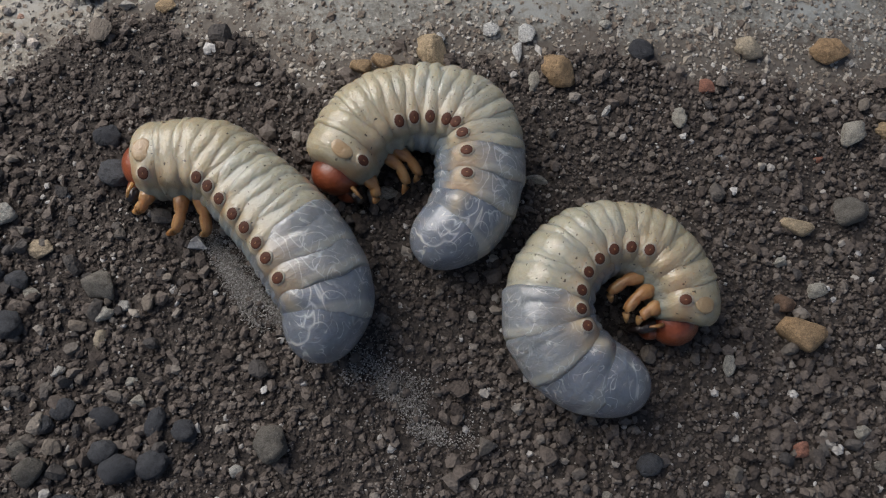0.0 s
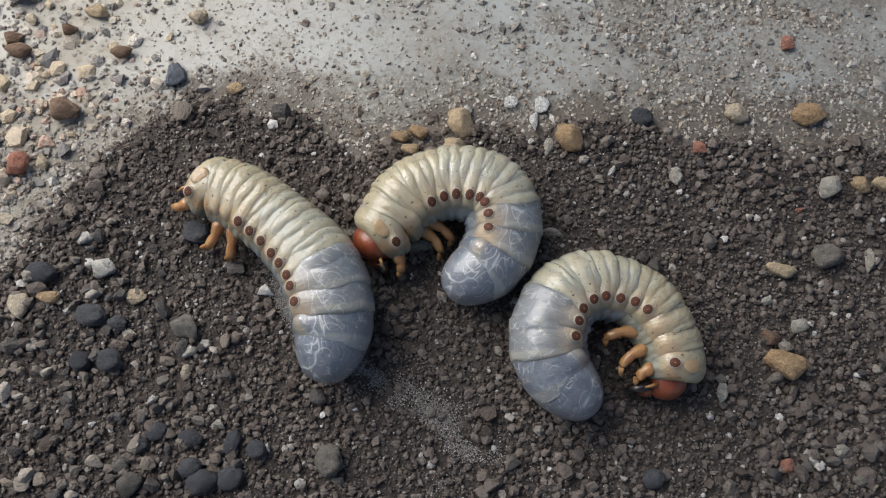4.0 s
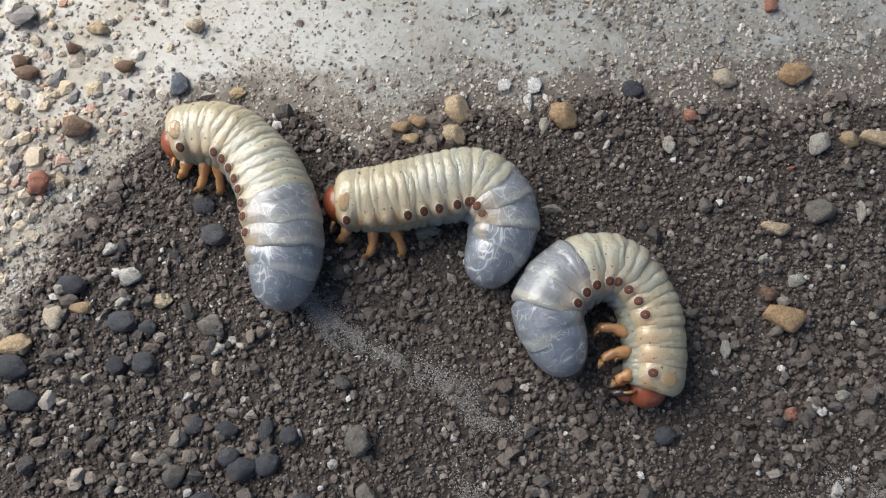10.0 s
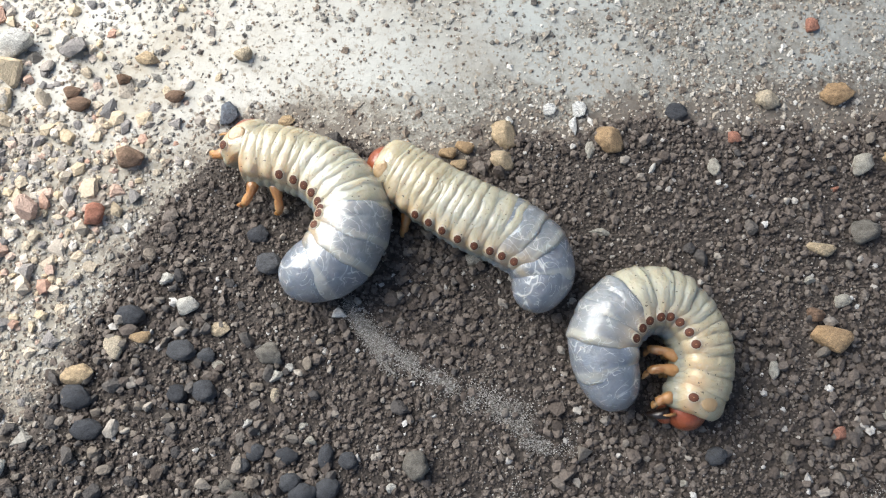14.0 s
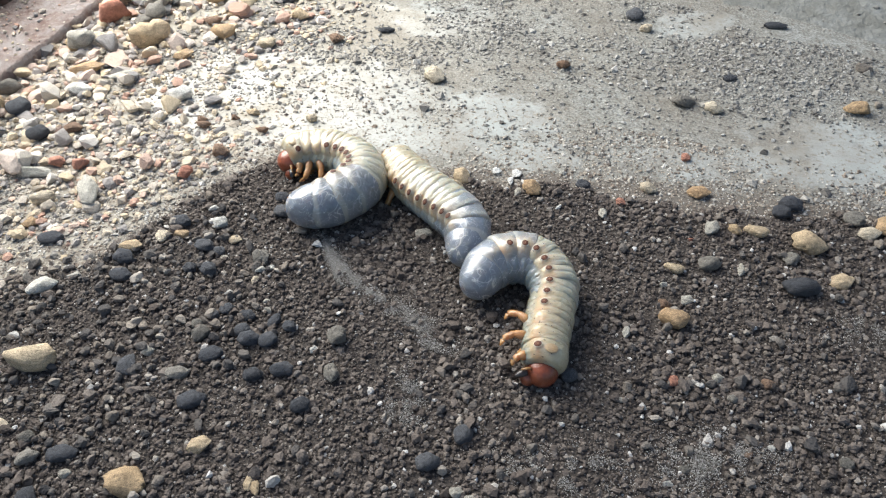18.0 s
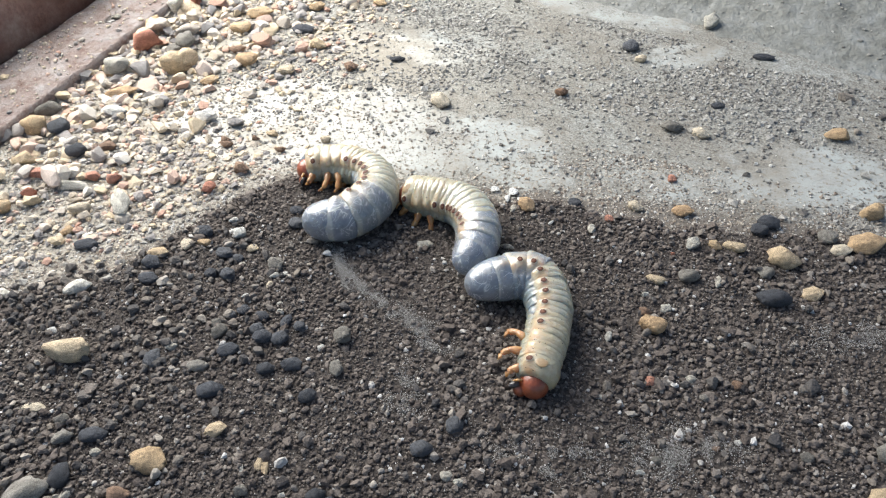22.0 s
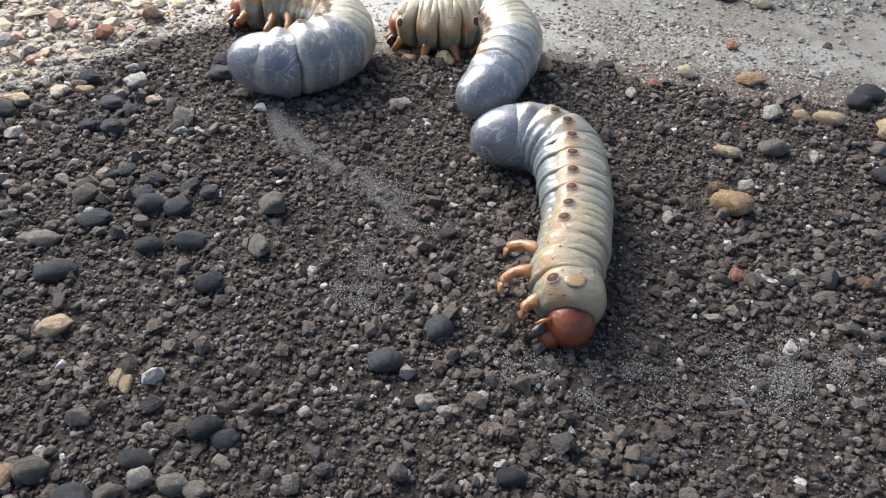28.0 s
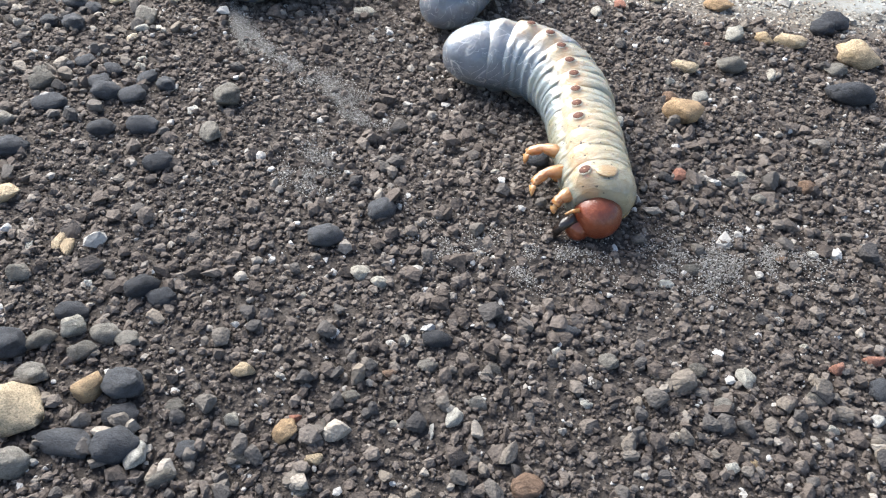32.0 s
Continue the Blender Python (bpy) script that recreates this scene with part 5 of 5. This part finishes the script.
def motions():
    crawl(grub_a, 0, (-71.8, 7.7), (-67.1, 7.4), (-59.8, 8.4), (-52.8, 4.5), (-44.9, -2.0), (-40.8, -8.2), (-42.0, -14.4))
    crawl(grub_a, 1, (-70.9, 10.1), (-67.2, 7.5), (-60.5, 7.1), (-54.4, 4.1), (-47.1, -0.7), (-41.6, -6.8), (-42.0, -14.7))
    crawl(grub_a, 2, (-71.2, 14.3), (-68.7, 7.7), (-62.3, 8.5), (-55.0, 5.6), (-47.6, 1.4), (-42.3, -6.3), (-42.1, -14.9))
    crawl(grub_a, 3, (-74.2, 14.7), (-71.0, 10.6), (-64.1, 10.0), (-56.5, 5.8), (-48.7, -0.1), (-44.5, -7.7), (-43.7, -15.4))
    crawl(grub_a, 5.5, (-71.6, 20.1), (-72.1, 14.2), (-65.4, 10.7), (-57.9, 7.4), (-52.9, 2.3), (-51.4, -5.2), (-53.6, -12.6))
    crawl(grub_a, 6, (-71.0, 20.5), (-71.9, 13.8), (-65.1, 10.3), (-57.8, 6.5), (-52.8, 1.3), (-51.8, -5.5), (-54.1, -12.8))
    crawl(grub_a, 7, (-72.2, 26.0), (-72.8, 18.1), (-66.2, 13.7), (-59.1, 9.5), (-54.9, 4.0), (-53.5, -4.5), (-54.9, -12.1))
    crawl(grub_a, 8, (-76.5, 25.6), (-75.6, 20.0), (-68.7, 16.1), (-61.3, 11.7), (-55.6, 5.4), (-54.1, -3.0), (-55.3, -11.4))
    crawl(grub_a, 9, (-82.2, 24.2), (-77.4, 22.0), (-70.8, 17.9), (-63.7, 13.4), (-59.6, 6.3), (-57.9, -1.3), (-59.3, -8.5))
    crawl(grub_a, 10, (-84.6, 21.3), (-80.4, 22.2), (-73.0, 22.4), (-65.8, 16.9), (-62.0, 10.2), (-60.0, 2.5), (-60.2, -5.9))
    crawl(grub_a, 11, (-85.8, 22.4), (-82.2, 22.2), (-74.3, 25.0), (-66.0, 20.3), (-62.6, 13.7), (-63.1, 5.4), (-68.9, 1.8))
    crawl(grub_a, 12, (-85.5, 22.3), (-82.4, 22.6), (-74.2, 23.9), (-66.0, 21.3), (-61.0, 14.7), (-61.6, 6.8), (-69.2, 2.5))
    crawl(grub_a, 13, (-79.9, 30.5), (-79.5, 24.5), (-72.7, 24.0), (-64.6, 21.0), (-59.4, 15.6), (-60.5, 8.2), (-69.2, 2.4))
    crawl(grub_a, 14, (-78.6, 31.4), (-78.8, 25.5), (-71.6, 23.9), (-63.8, 20.9), (-59.2, 15.1), (-60.9, 7.4), (-69.5, 1.9))
    crawl(grub_a, 14.5, (-78.7, 31.2), (-78.4, 25.5), (-71.4, 23.8), (-63.3, 21.5), (-58.3, 15.8), (-59.9, 7.8), (-69.8, 2.3))
    crawl(grub_a, 16.5, (-81.6, 28.2), (-77.9, 27.4), (-69.5, 26.8), (-60.9, 25.5), (-57.5, 15.7), (-61.9, 6.9), (-72.0, 3.7))
    crawl(grub_a, 17, (-82.6, 24.0), (-79.1, 27.1), (-70.0, 28.4), (-60.8, 25.4), (-57.2, 16.2), (-62.1, 7.2), (-71.1, 3.8))
    crawl(grub_a, 18, (-81.4, 19.3), (-78.6, 23.9), (-70.8, 27.1), (-61.8, 25.4), (-56.2, 17.6), (-60.3, 8.5), (-70.6, 2.1))
    crawl(grub_a, 19, (-81.5, 18.8), (-79.9, 24.5), (-72.7, 29.5), (-63.7, 28.5), (-57.2, 20.6), (-60.0, 7.9), (-71.0, 3.2))
    crawl(grub_a, 20, (-83.2, 22.9), (-79.0, 25.6), (-72.1, 30.7), (-60.8, 27.3), (-55.8, 17.1), (-59.5, 6.0), (-70.5, 2.5))
    crawl(grub_a, 21, (-83.3, 22.0), (-78.4, 24.9), (-70.2, 28.8), (-58.9, 25.6), (-54.3, 16.8), (-58.8, 5.8), (-70.4, 2.2))
    crawl(grub_a, 22, (-84.1, 25.4), (-79.2, 27.0), (-71.2, 29.7), (-60.2, 27.6), (-54.7, 18.7), (-59.2, 7.3), (-70.5, 2.4))
    crawl(grub_a, 23, (-84.4, 23.3), (-80.2, 26.2), (-72.1, 29.0), (-59.0, 26.3), (-53.9, 18.6), (-58.4, 6.9), (-70.5, 2.7))
    crawl(grub_a, 24, (-86.1, 27.7), (-79.4, 26.9), (-70.1, 28.4), (-59.1, 26.2), (-53.7, 18.3), (-58.3, 7.6), (-70.2, 2.4))
    crawl(grub_a, 25, (-83.1, 26.1), (-76.4, 25.4), (-66.3, 25.9), (-56.1, 23.6), (-51.2, 16.7), (-56.3, 6.7), (-70.4, 3.0))
    crawl(grub_a, 26, (-84.9, 27.8), (-79.1, 28.2), (-70.1, 29.7), (-57.2, 26.5), (-53.5, 17.8), (-58.5, 6.7), (-70.1, 2.9))
    crawl(grub_a, 26.5, (-85.0, 29.4), (-78.8, 28.7), (-68.5, 30.9), (-56.4, 25.3), (-52.4, 16.1), (-58.3, 6.5), (-71.2, 4.3))
    crawl(grub_b, 0, (-45.5, 8.2), (-43.2, 12.0), (-40.4, 18.0), (-34.2, 21.4), (-26.3, 20.3), (-23.8, 14.0), (-25.0, 6.4), (-30.7, 1.0))
    crawl(grub_b, 1, (-48.2, 10.2), (-43.9, 12.7), (-40.2, 18.6), (-34.2, 22.0), (-27.0, 20.7), (-23.8, 14.4), (-25.6, 6.9), (-31.5, 1.3))
    crawl(grub_b, 2, (-48.3, 12.6), (-44.2, 13.3), (-41.2, 19.3), (-34.1, 23.0), (-27.0, 21.7), (-24.3, 15.4), (-27.3, 7.8), (-33.6, 3.2))
    crawl(grub_b, 3, (-48.2, 10.5), (-43.9, 11.7), (-40.6, 18.5), (-33.9, 21.7), (-27.2, 20.5), (-24.5, 14.3), (-27.5, 7.3), (-33.6, 3.9))
    crawl(grub_b, 5.5, (-45.2, 4.5), (-43.1, 8.4), (-38.7, 14.2), (-31.5, 18.1), (-24.4, 16.7), (-22.0, 10.5), (-24.5, 4.1), (-28.2, -0.2))
    crawl(grub_b, 6, (-45.1, 4.6), (-44.0, 8.9), (-39.9, 13.8), (-32.5, 17.8), (-25.3, 16.4), (-23.0, 10.6), (-25.5, 4.1), (-29.3, 0.4))
    crawl(grub_b, 7, (-47.1, 6.9), (-44.7, 10.1), (-39.9, 15.2), (-32.4, 17.5), (-25.4, 16.3), (-23.4, 10.5), (-25.8, 4.4), (-28.3, 0.7))
    crawl(grub_b, 8, (-49.3, 9.9), (-45.8, 11.2), (-40.4, 14.1), (-32.9, 17.3), (-26.1, 16.9), (-22.9, 12.2), (-24.8, 5.3), (-26.9, 1.3))
    crawl(grub_b, 9, (-52.9, 12.9), (-48.3, 11.2), (-41.8, 14.3), (-34.3, 17.0), (-27.4, 17.6), (-23.7, 13.4), (-24.7, 6.4), (-27.2, 0.8))
    crawl(grub_b, 10, (-54.9, 13.8), (-51.2, 13.1), (-44.5, 13.7), (-36.0, 16.0), (-28.4, 17.2), (-24.2, 12.6), (-25.1, 5.6), (-27.6, 1.0))
    crawl(grub_b, 11, (-55.6, 19.5), (-51.7, 16.2), (-44.7, 16.8), (-36.6, 17.4), (-28.5, 17.1), (-24.2, 12.7), (-25.3, 6.0), (-27.9, 0.8))
    crawl(grub_b, 12, (-59.2, 25.1), (-54.1, 22.3), (-46.7, 20.8), (-38.3, 19.3), (-30.0, 17.9), (-25.6, 13.0), (-26.2, 6.7), (-28.8, 0.9))
    crawl(grub_b, 13, (-57.5, 26.4), (-52.0, 23.1), (-45.2, 21.1), (-37.4, 19.1), (-29.1, 17.2), (-25.3, 12.3), (-26.4, 6.1), (-28.7, 0.9))
    crawl(grub_b, 14, (-56.8, 26.6), (-51.5, 22.9), (-45.2, 19.2), (-38.1, 15.7), (-31.5, 13.2), (-27.0, 10.0), (-25.8, 6.2), (-29.5, 2.2))
    crawl(grub_b, 14.5, (-56.9, 26.6), (-51.7, 23.4), (-45.5, 18.7), (-38.4, 14.3), (-32.4, 10.7), (-27.5, 7.7), (-26.9, 4.8), (-31.0, 1.7))
    crawl(grub_b, 16.5, (-54.7, 29.7), (-49.5, 25.0), (-42.3, 19.5), (-35.0, 15.1), (-29.2, 10.5), (-27.6, 5.2), (-29.6, -0.1))
    crawl(grub_b, 17, (-53.8, 31.5), (-49.0, 25.4), (-41.4, 19.4), (-33.8, 14.8), (-27.6, 9.2), (-25.7, 3.8), (-26.1, -0.2))
    crawl(grub_b, 18, (-53.5, 31.7), (-47.2, 25.1), (-39.8, 19.3), (-32.4, 15.0), (-25.7, 9.7), (-24.2, 4.3), (-24.8, -1.0))
    crawl(grub_b, 19, (-53.3, 32.0), (-47.9, 26.1), (-39.9, 21.5), (-32.0, 16.0), (-25.9, 10.5), (-23.7, 5.0), (-24.6, -1.5))
    crawl(grub_b, 20, (-52.5, 28.7), (-45.3, 23.0), (-38.1, 21.6), (-30.4, 17.9), (-25.1, 10.4), (-23.8, 3.2), (-25.2, -1.9))
    crawl(grub_b, 21, (-50.7, 26.9), (-43.9, 22.6), (-36.8, 23.6), (-28.6, 23.7), (-22.7, 15.0), (-22.1, 5.3), (-24.7, -0.7))
    crawl(grub_b, 22, (-49.3, 25.7), (-43.7, 23.6), (-36.8, 23.3), (-29.6, 21.9), (-23.6, 15.4), (-21.9, 6.9), (-23.5, -0.1))
    crawl(grub_b, 23, (-50.3, 29.3), (-44.5, 25.8), (-37.1, 27.0), (-29.1, 25.8), (-22.6, 18.0), (-21.5, 9.0), (-23.5, 0.5))
    crawl(grub_b, 24, (-49.7, 29.3), (-43.5, 25.7), (-36.4, 26.6), (-28.2, 26.6), (-21.9, 18.3), (-21.0, 10.1), (-24.6, 3.1))
    crawl(grub_b, 25, (-49.4, 28.9), (-42.6, 24.1), (-35.8, 26.5), (-26.9, 25.4), (-21.3, 16.7), (-21.1, 7.9), (-25.0, 1.6))
    crawl(grub_b, 26, (-49.3, 39.8), (-43.4, 34.1), (-34.6, 32.6), (-26.2, 28.4), (-20.9, 19.4), (-20.4, 9.6), (-24.2, 1.3))
    crawl(grub_b, 26.5, (-48.0, 46.1), (-41.8, 37.7), (-34.3, 36.1), (-26.3, 32.1), (-21.3, 22.3), (-21.6, 11.5), (-25.8, 2.4))
    crawl(grub_b, 28.5, (-49.4, 35.7), (-42.0, 33.1), (-34.9, 34.6), (-27.7, 40.5), (-20.9, 33.7), (-19.6, 19.5), (-21.4, 10.0), (-26.0, 7.1))
    crawl(grub_c, 0, (6.2, -5.4), (7.0, -1.4), (4.9, 4.5), (0.2, 7.7), (-6.1, 7.0), (-11.3, 0.9), (-11.2, -6.1), (-6.4, -10.5), (2.9, -12.0))
    crawl(grub_c, 1, (4.7, -6.7), (5.9, -1.8), (3.7, 4.3), (-1.1, 8.0), (-6.7, 6.6), (-11.6, 0.8), (-11.2, -5.5), (-6.4, -10.1), (2.3, -10.9))
    crawl(grub_c, 2, (7.8, -9.1), (7.1, -5.6), (4.9, 0.9), (0.3, 5.1), (-6.1, 5.7), (-12.6, 1.1), (-13.4, -5.6), (-9.9, -10.6), (-2.5, -11.6))
    crawl(grub_c, 3, (7.1, -7.4), (6.3, -2.4), (4.1, 2.5), (-0.7, 7.0), (-6.5, 6.9), (-13.0, 2.1), (-13.6, -4.1), (-9.4, -9.8), (-2.4, -11.1))
    crawl(grub_c, 5.5, (5.1, -13.0), (6.1, -8.3), (3.6, -0.8), (-1.6, 5.0), (-8.1, 6.9), (-14.7, 1.9), (-16.2, -5.0), (-14.1, -10.3), (-10.5, -13.5))
    crawl(grub_c, 6, (6.5, -11.5), (6.1, -6.9), (3.2, -0.8), (-2.2, 5.2), (-8.2, 6.6), (-14.5, 2.0), (-16.0, -5.0), (-13.4, -10.3), (-10.6, -14.2))
    crawl(grub_c, 7, (2.1, -13.3), (2.9, -8.9), (3.1, -2.9), (-0.5, 3.3), (-6.7, 5.0), (-13.1, 1.0), (-14.5, -5.8), (-12.8, -10.6), (-11.1, -14.7))
    crawl(grub_c, 8, (-2.0, -14.4), (0.7, -10.6), (3.3, -4.5), (2.2, 1.9), (-3.0, 4.8), (-10.0, 2.7), (-14.4, -3.2), (-13.1, -9.5), (-10.6, -14.9))
    crawl(grub_c, 9, (-2.9, -15.6), (0.6, -11.2), (3.3, -4.6), (1.3, 2.3), (-4.0, 5.2), (-10.1, 2.3), (-14.6, -3.3), (-13.9, -8.8), (-10.8, -13.6))
    crawl(grub_c, 10, (2.0, -17.5), (2.4, -13.0), (2.2, -6.2), (0.2, 0.6), (-5.1, 5.0), (-12.1, 2.9), (-15.6, -2.6), (-13.9, -7.6), (-11.4, -12.9))
    crawl(grub_c, 11, (-0.6, -15.7), (0.8, -12.8), (2.1, -6.0), (0.5, -0.3), (-4.5, 4.2), (-11.3, 2.2), (-15.4, -3.6), (-14.7, -9.4), (-12.1, -14.4))
    crawl(grub_c, 12, (-2.5, -18.6), (-1.2, -14.3), (1.6, -7.8), (1.0, -1.0), (-4.0, 4.1), (-11.0, 2.5), (-14.7, -3.4), (-14.0, -9.2), (-10.8, -14.2))
    crawl(grub_c, 13, (-0.1, -19.5), (-0.2, -14.4), (0.6, -8.2), (-0.0, -1.5), (-5.5, 3.9), (-11.4, 2.4), (-15.0, -3.3), (-14.8, -9.1), (-12.2, -14.1))
    crawl(grub_c, 14, (0.8, -17.6), (0.3, -13.6), (1.7, -7.5), (0.7, -1.5), (-4.6, 3.4), (-10.8, 2.4), (-14.9, -3.1), (-14.3, -8.2), (-11.4, -14.3))
    crawl(grub_c, 14.5, (-3.9, -17.1), (-0.3, -13.2), (2.4, -7.6), (2.0, -2.1), (-2.7, 2.7), (-9.8, 1.3), (-14.8, -3.3), (-14.7, -8.8), (-11.3, -14.0))
    crawl(grub_c, 16.5, (-0.6, -20.0), (-0.0, -14.2), (0.3, -5.2), (-1.9, 1.9), (-7.0, 6.1), (-13.6, 3.1), (-18.0, -3.3), (-17.4, -10.7))
    crawl(grub_c, 17, (0.8, -23.1), (0.9, -15.2), (0.3, -5.6), (-1.8, 1.4), (-7.4, 5.5), (-14.5, 2.7), (-17.6, -4.5), (-16.4, -10.2))
    crawl(grub_c, 18, (1.8, -26.9), (-0.4, -19.0), (-1.0, -9.8), (-1.9, -1.7), (-7.6, 3.7), (-15.2, 1.4), (-18.3, -5.0), (-18.2, -10.1))
    crawl(grub_c, 19, (-3.1, -27.2), (-1.6, -20.1), (1.3, -9.6), (-0.0, -2.3), (-5.8, 3.1), (-13.4, 0.6), (-17.2, -6.1), (-16.9, -12.2))
    crawl(grub_c, 20, (0.8, -26.0), (2.4, -18.3), (3.3, -9.4), (-0.3, -1.3), (-7.2, 1.4), (-14.9, -2.2), (-18.1, -9.0), (-16.6, -14.1))
    crawl(grub_c, 21, (4.4, -27.1), (3.5, -20.4), (2.9, -11.5), (-0.4, -2.7), (-6.1, 3.3), (-12.5, 0.2), (-16.1, -4.8), (-18.3, -9.3))
    crawl(grub_c, 22, (3.4, -30.3), (2.3, -22.8), (2.0, -12.8), (0.2, -4.2), (-4.8, 2.0), (-12.2, -0.5), (-17.1, -4.1), (-18.3, -7.4))
    crawl(grub_c, 23, (1.1, -31.1), (2.0, -24.4), (3.0, -14.7), (0.5, -6.4), (-5.7, 1.4), (-12.7, 0.0), (-17.3, -4.6), (-17.8, -8.8))
    crawl(grub_c, 24, (6.0, -29.3), (5.7, -22.6), (3.2, -12.6), (0.9, -3.5), (-3.8, 2.3), (-10.7, 1.1), (-16.0, -2.8), (-17.5, -6.5))
    crawl(grub_c, 25, (5.4, -34.4), (4.6, -26.0), (2.4, -15.5), (-0.1, -6.2), (-6.0, 0.4), (-12.3, -0.7), (-16.1, -4.4), (-18.8, -8.7))
    crawl(grub_c, 26, (-3.1, -33.5), (-0.1, -27.4), (2.9, -17.4), (1.5, -8.3), (-4.1, -0.8), (-10.9, -1.0), (-15.7, -5.8), (-17.9, -8.7))
    crawl(grub_c, 26.5, (-0.8, -35.1), (0.6, -28.4), (2.4, -17.1), (0.4, -7.7), (-4.9, -0.3), (-10.8, -1.4), (-14.9, -6.7), (-17.2, -11.2))
    crawl(grub_c, 28.5, (8.2, -39.7), (4.9, -31.5), (2.8, -21.7), (1.1, -12.7), (-2.0, -2.9), (-7.8, 0.9), (-13.4, -0.4), (-17.5, -3.8))
    crawl(grub_c, 29, (7.9, -39.2), (7.4, -29.8), (6.2, -19.3), (3.4, -10.5), (-1.5, -3.6), (-8.0, -2.4), (-12.9, -4.3), (-16.5, -7.1))
    crawl(grub_c, 30, (9.8, -36.9), (8.1, -27.0), (6.8, -16.5), (3.5, -8.4), (-1.9, -4.7), (-7.9, -4.5), (-12.8, -6.4), (-16.3, -8.8))
    crawl(grub_c, 31, (14.4, -34.7), (10.9, -27.2), (7.5, -18.2), (5.5, -9.5), (0.8, -2.7), (-5.6, -2.7), (-10.6, -4.8), (-15.1, -6.8))
    crawl(grub_c, 32, (18.7, -35.8), (14.7, -26.6), (11.5, -18.0), (7.5, -9.2), (1.4, -3.8), (-4.7, -2.8), (-10.2, -4.3), (-14.7, -7.4))
    for g in (grub_a, grub_b, grub_c):
        settle(g)


motions()
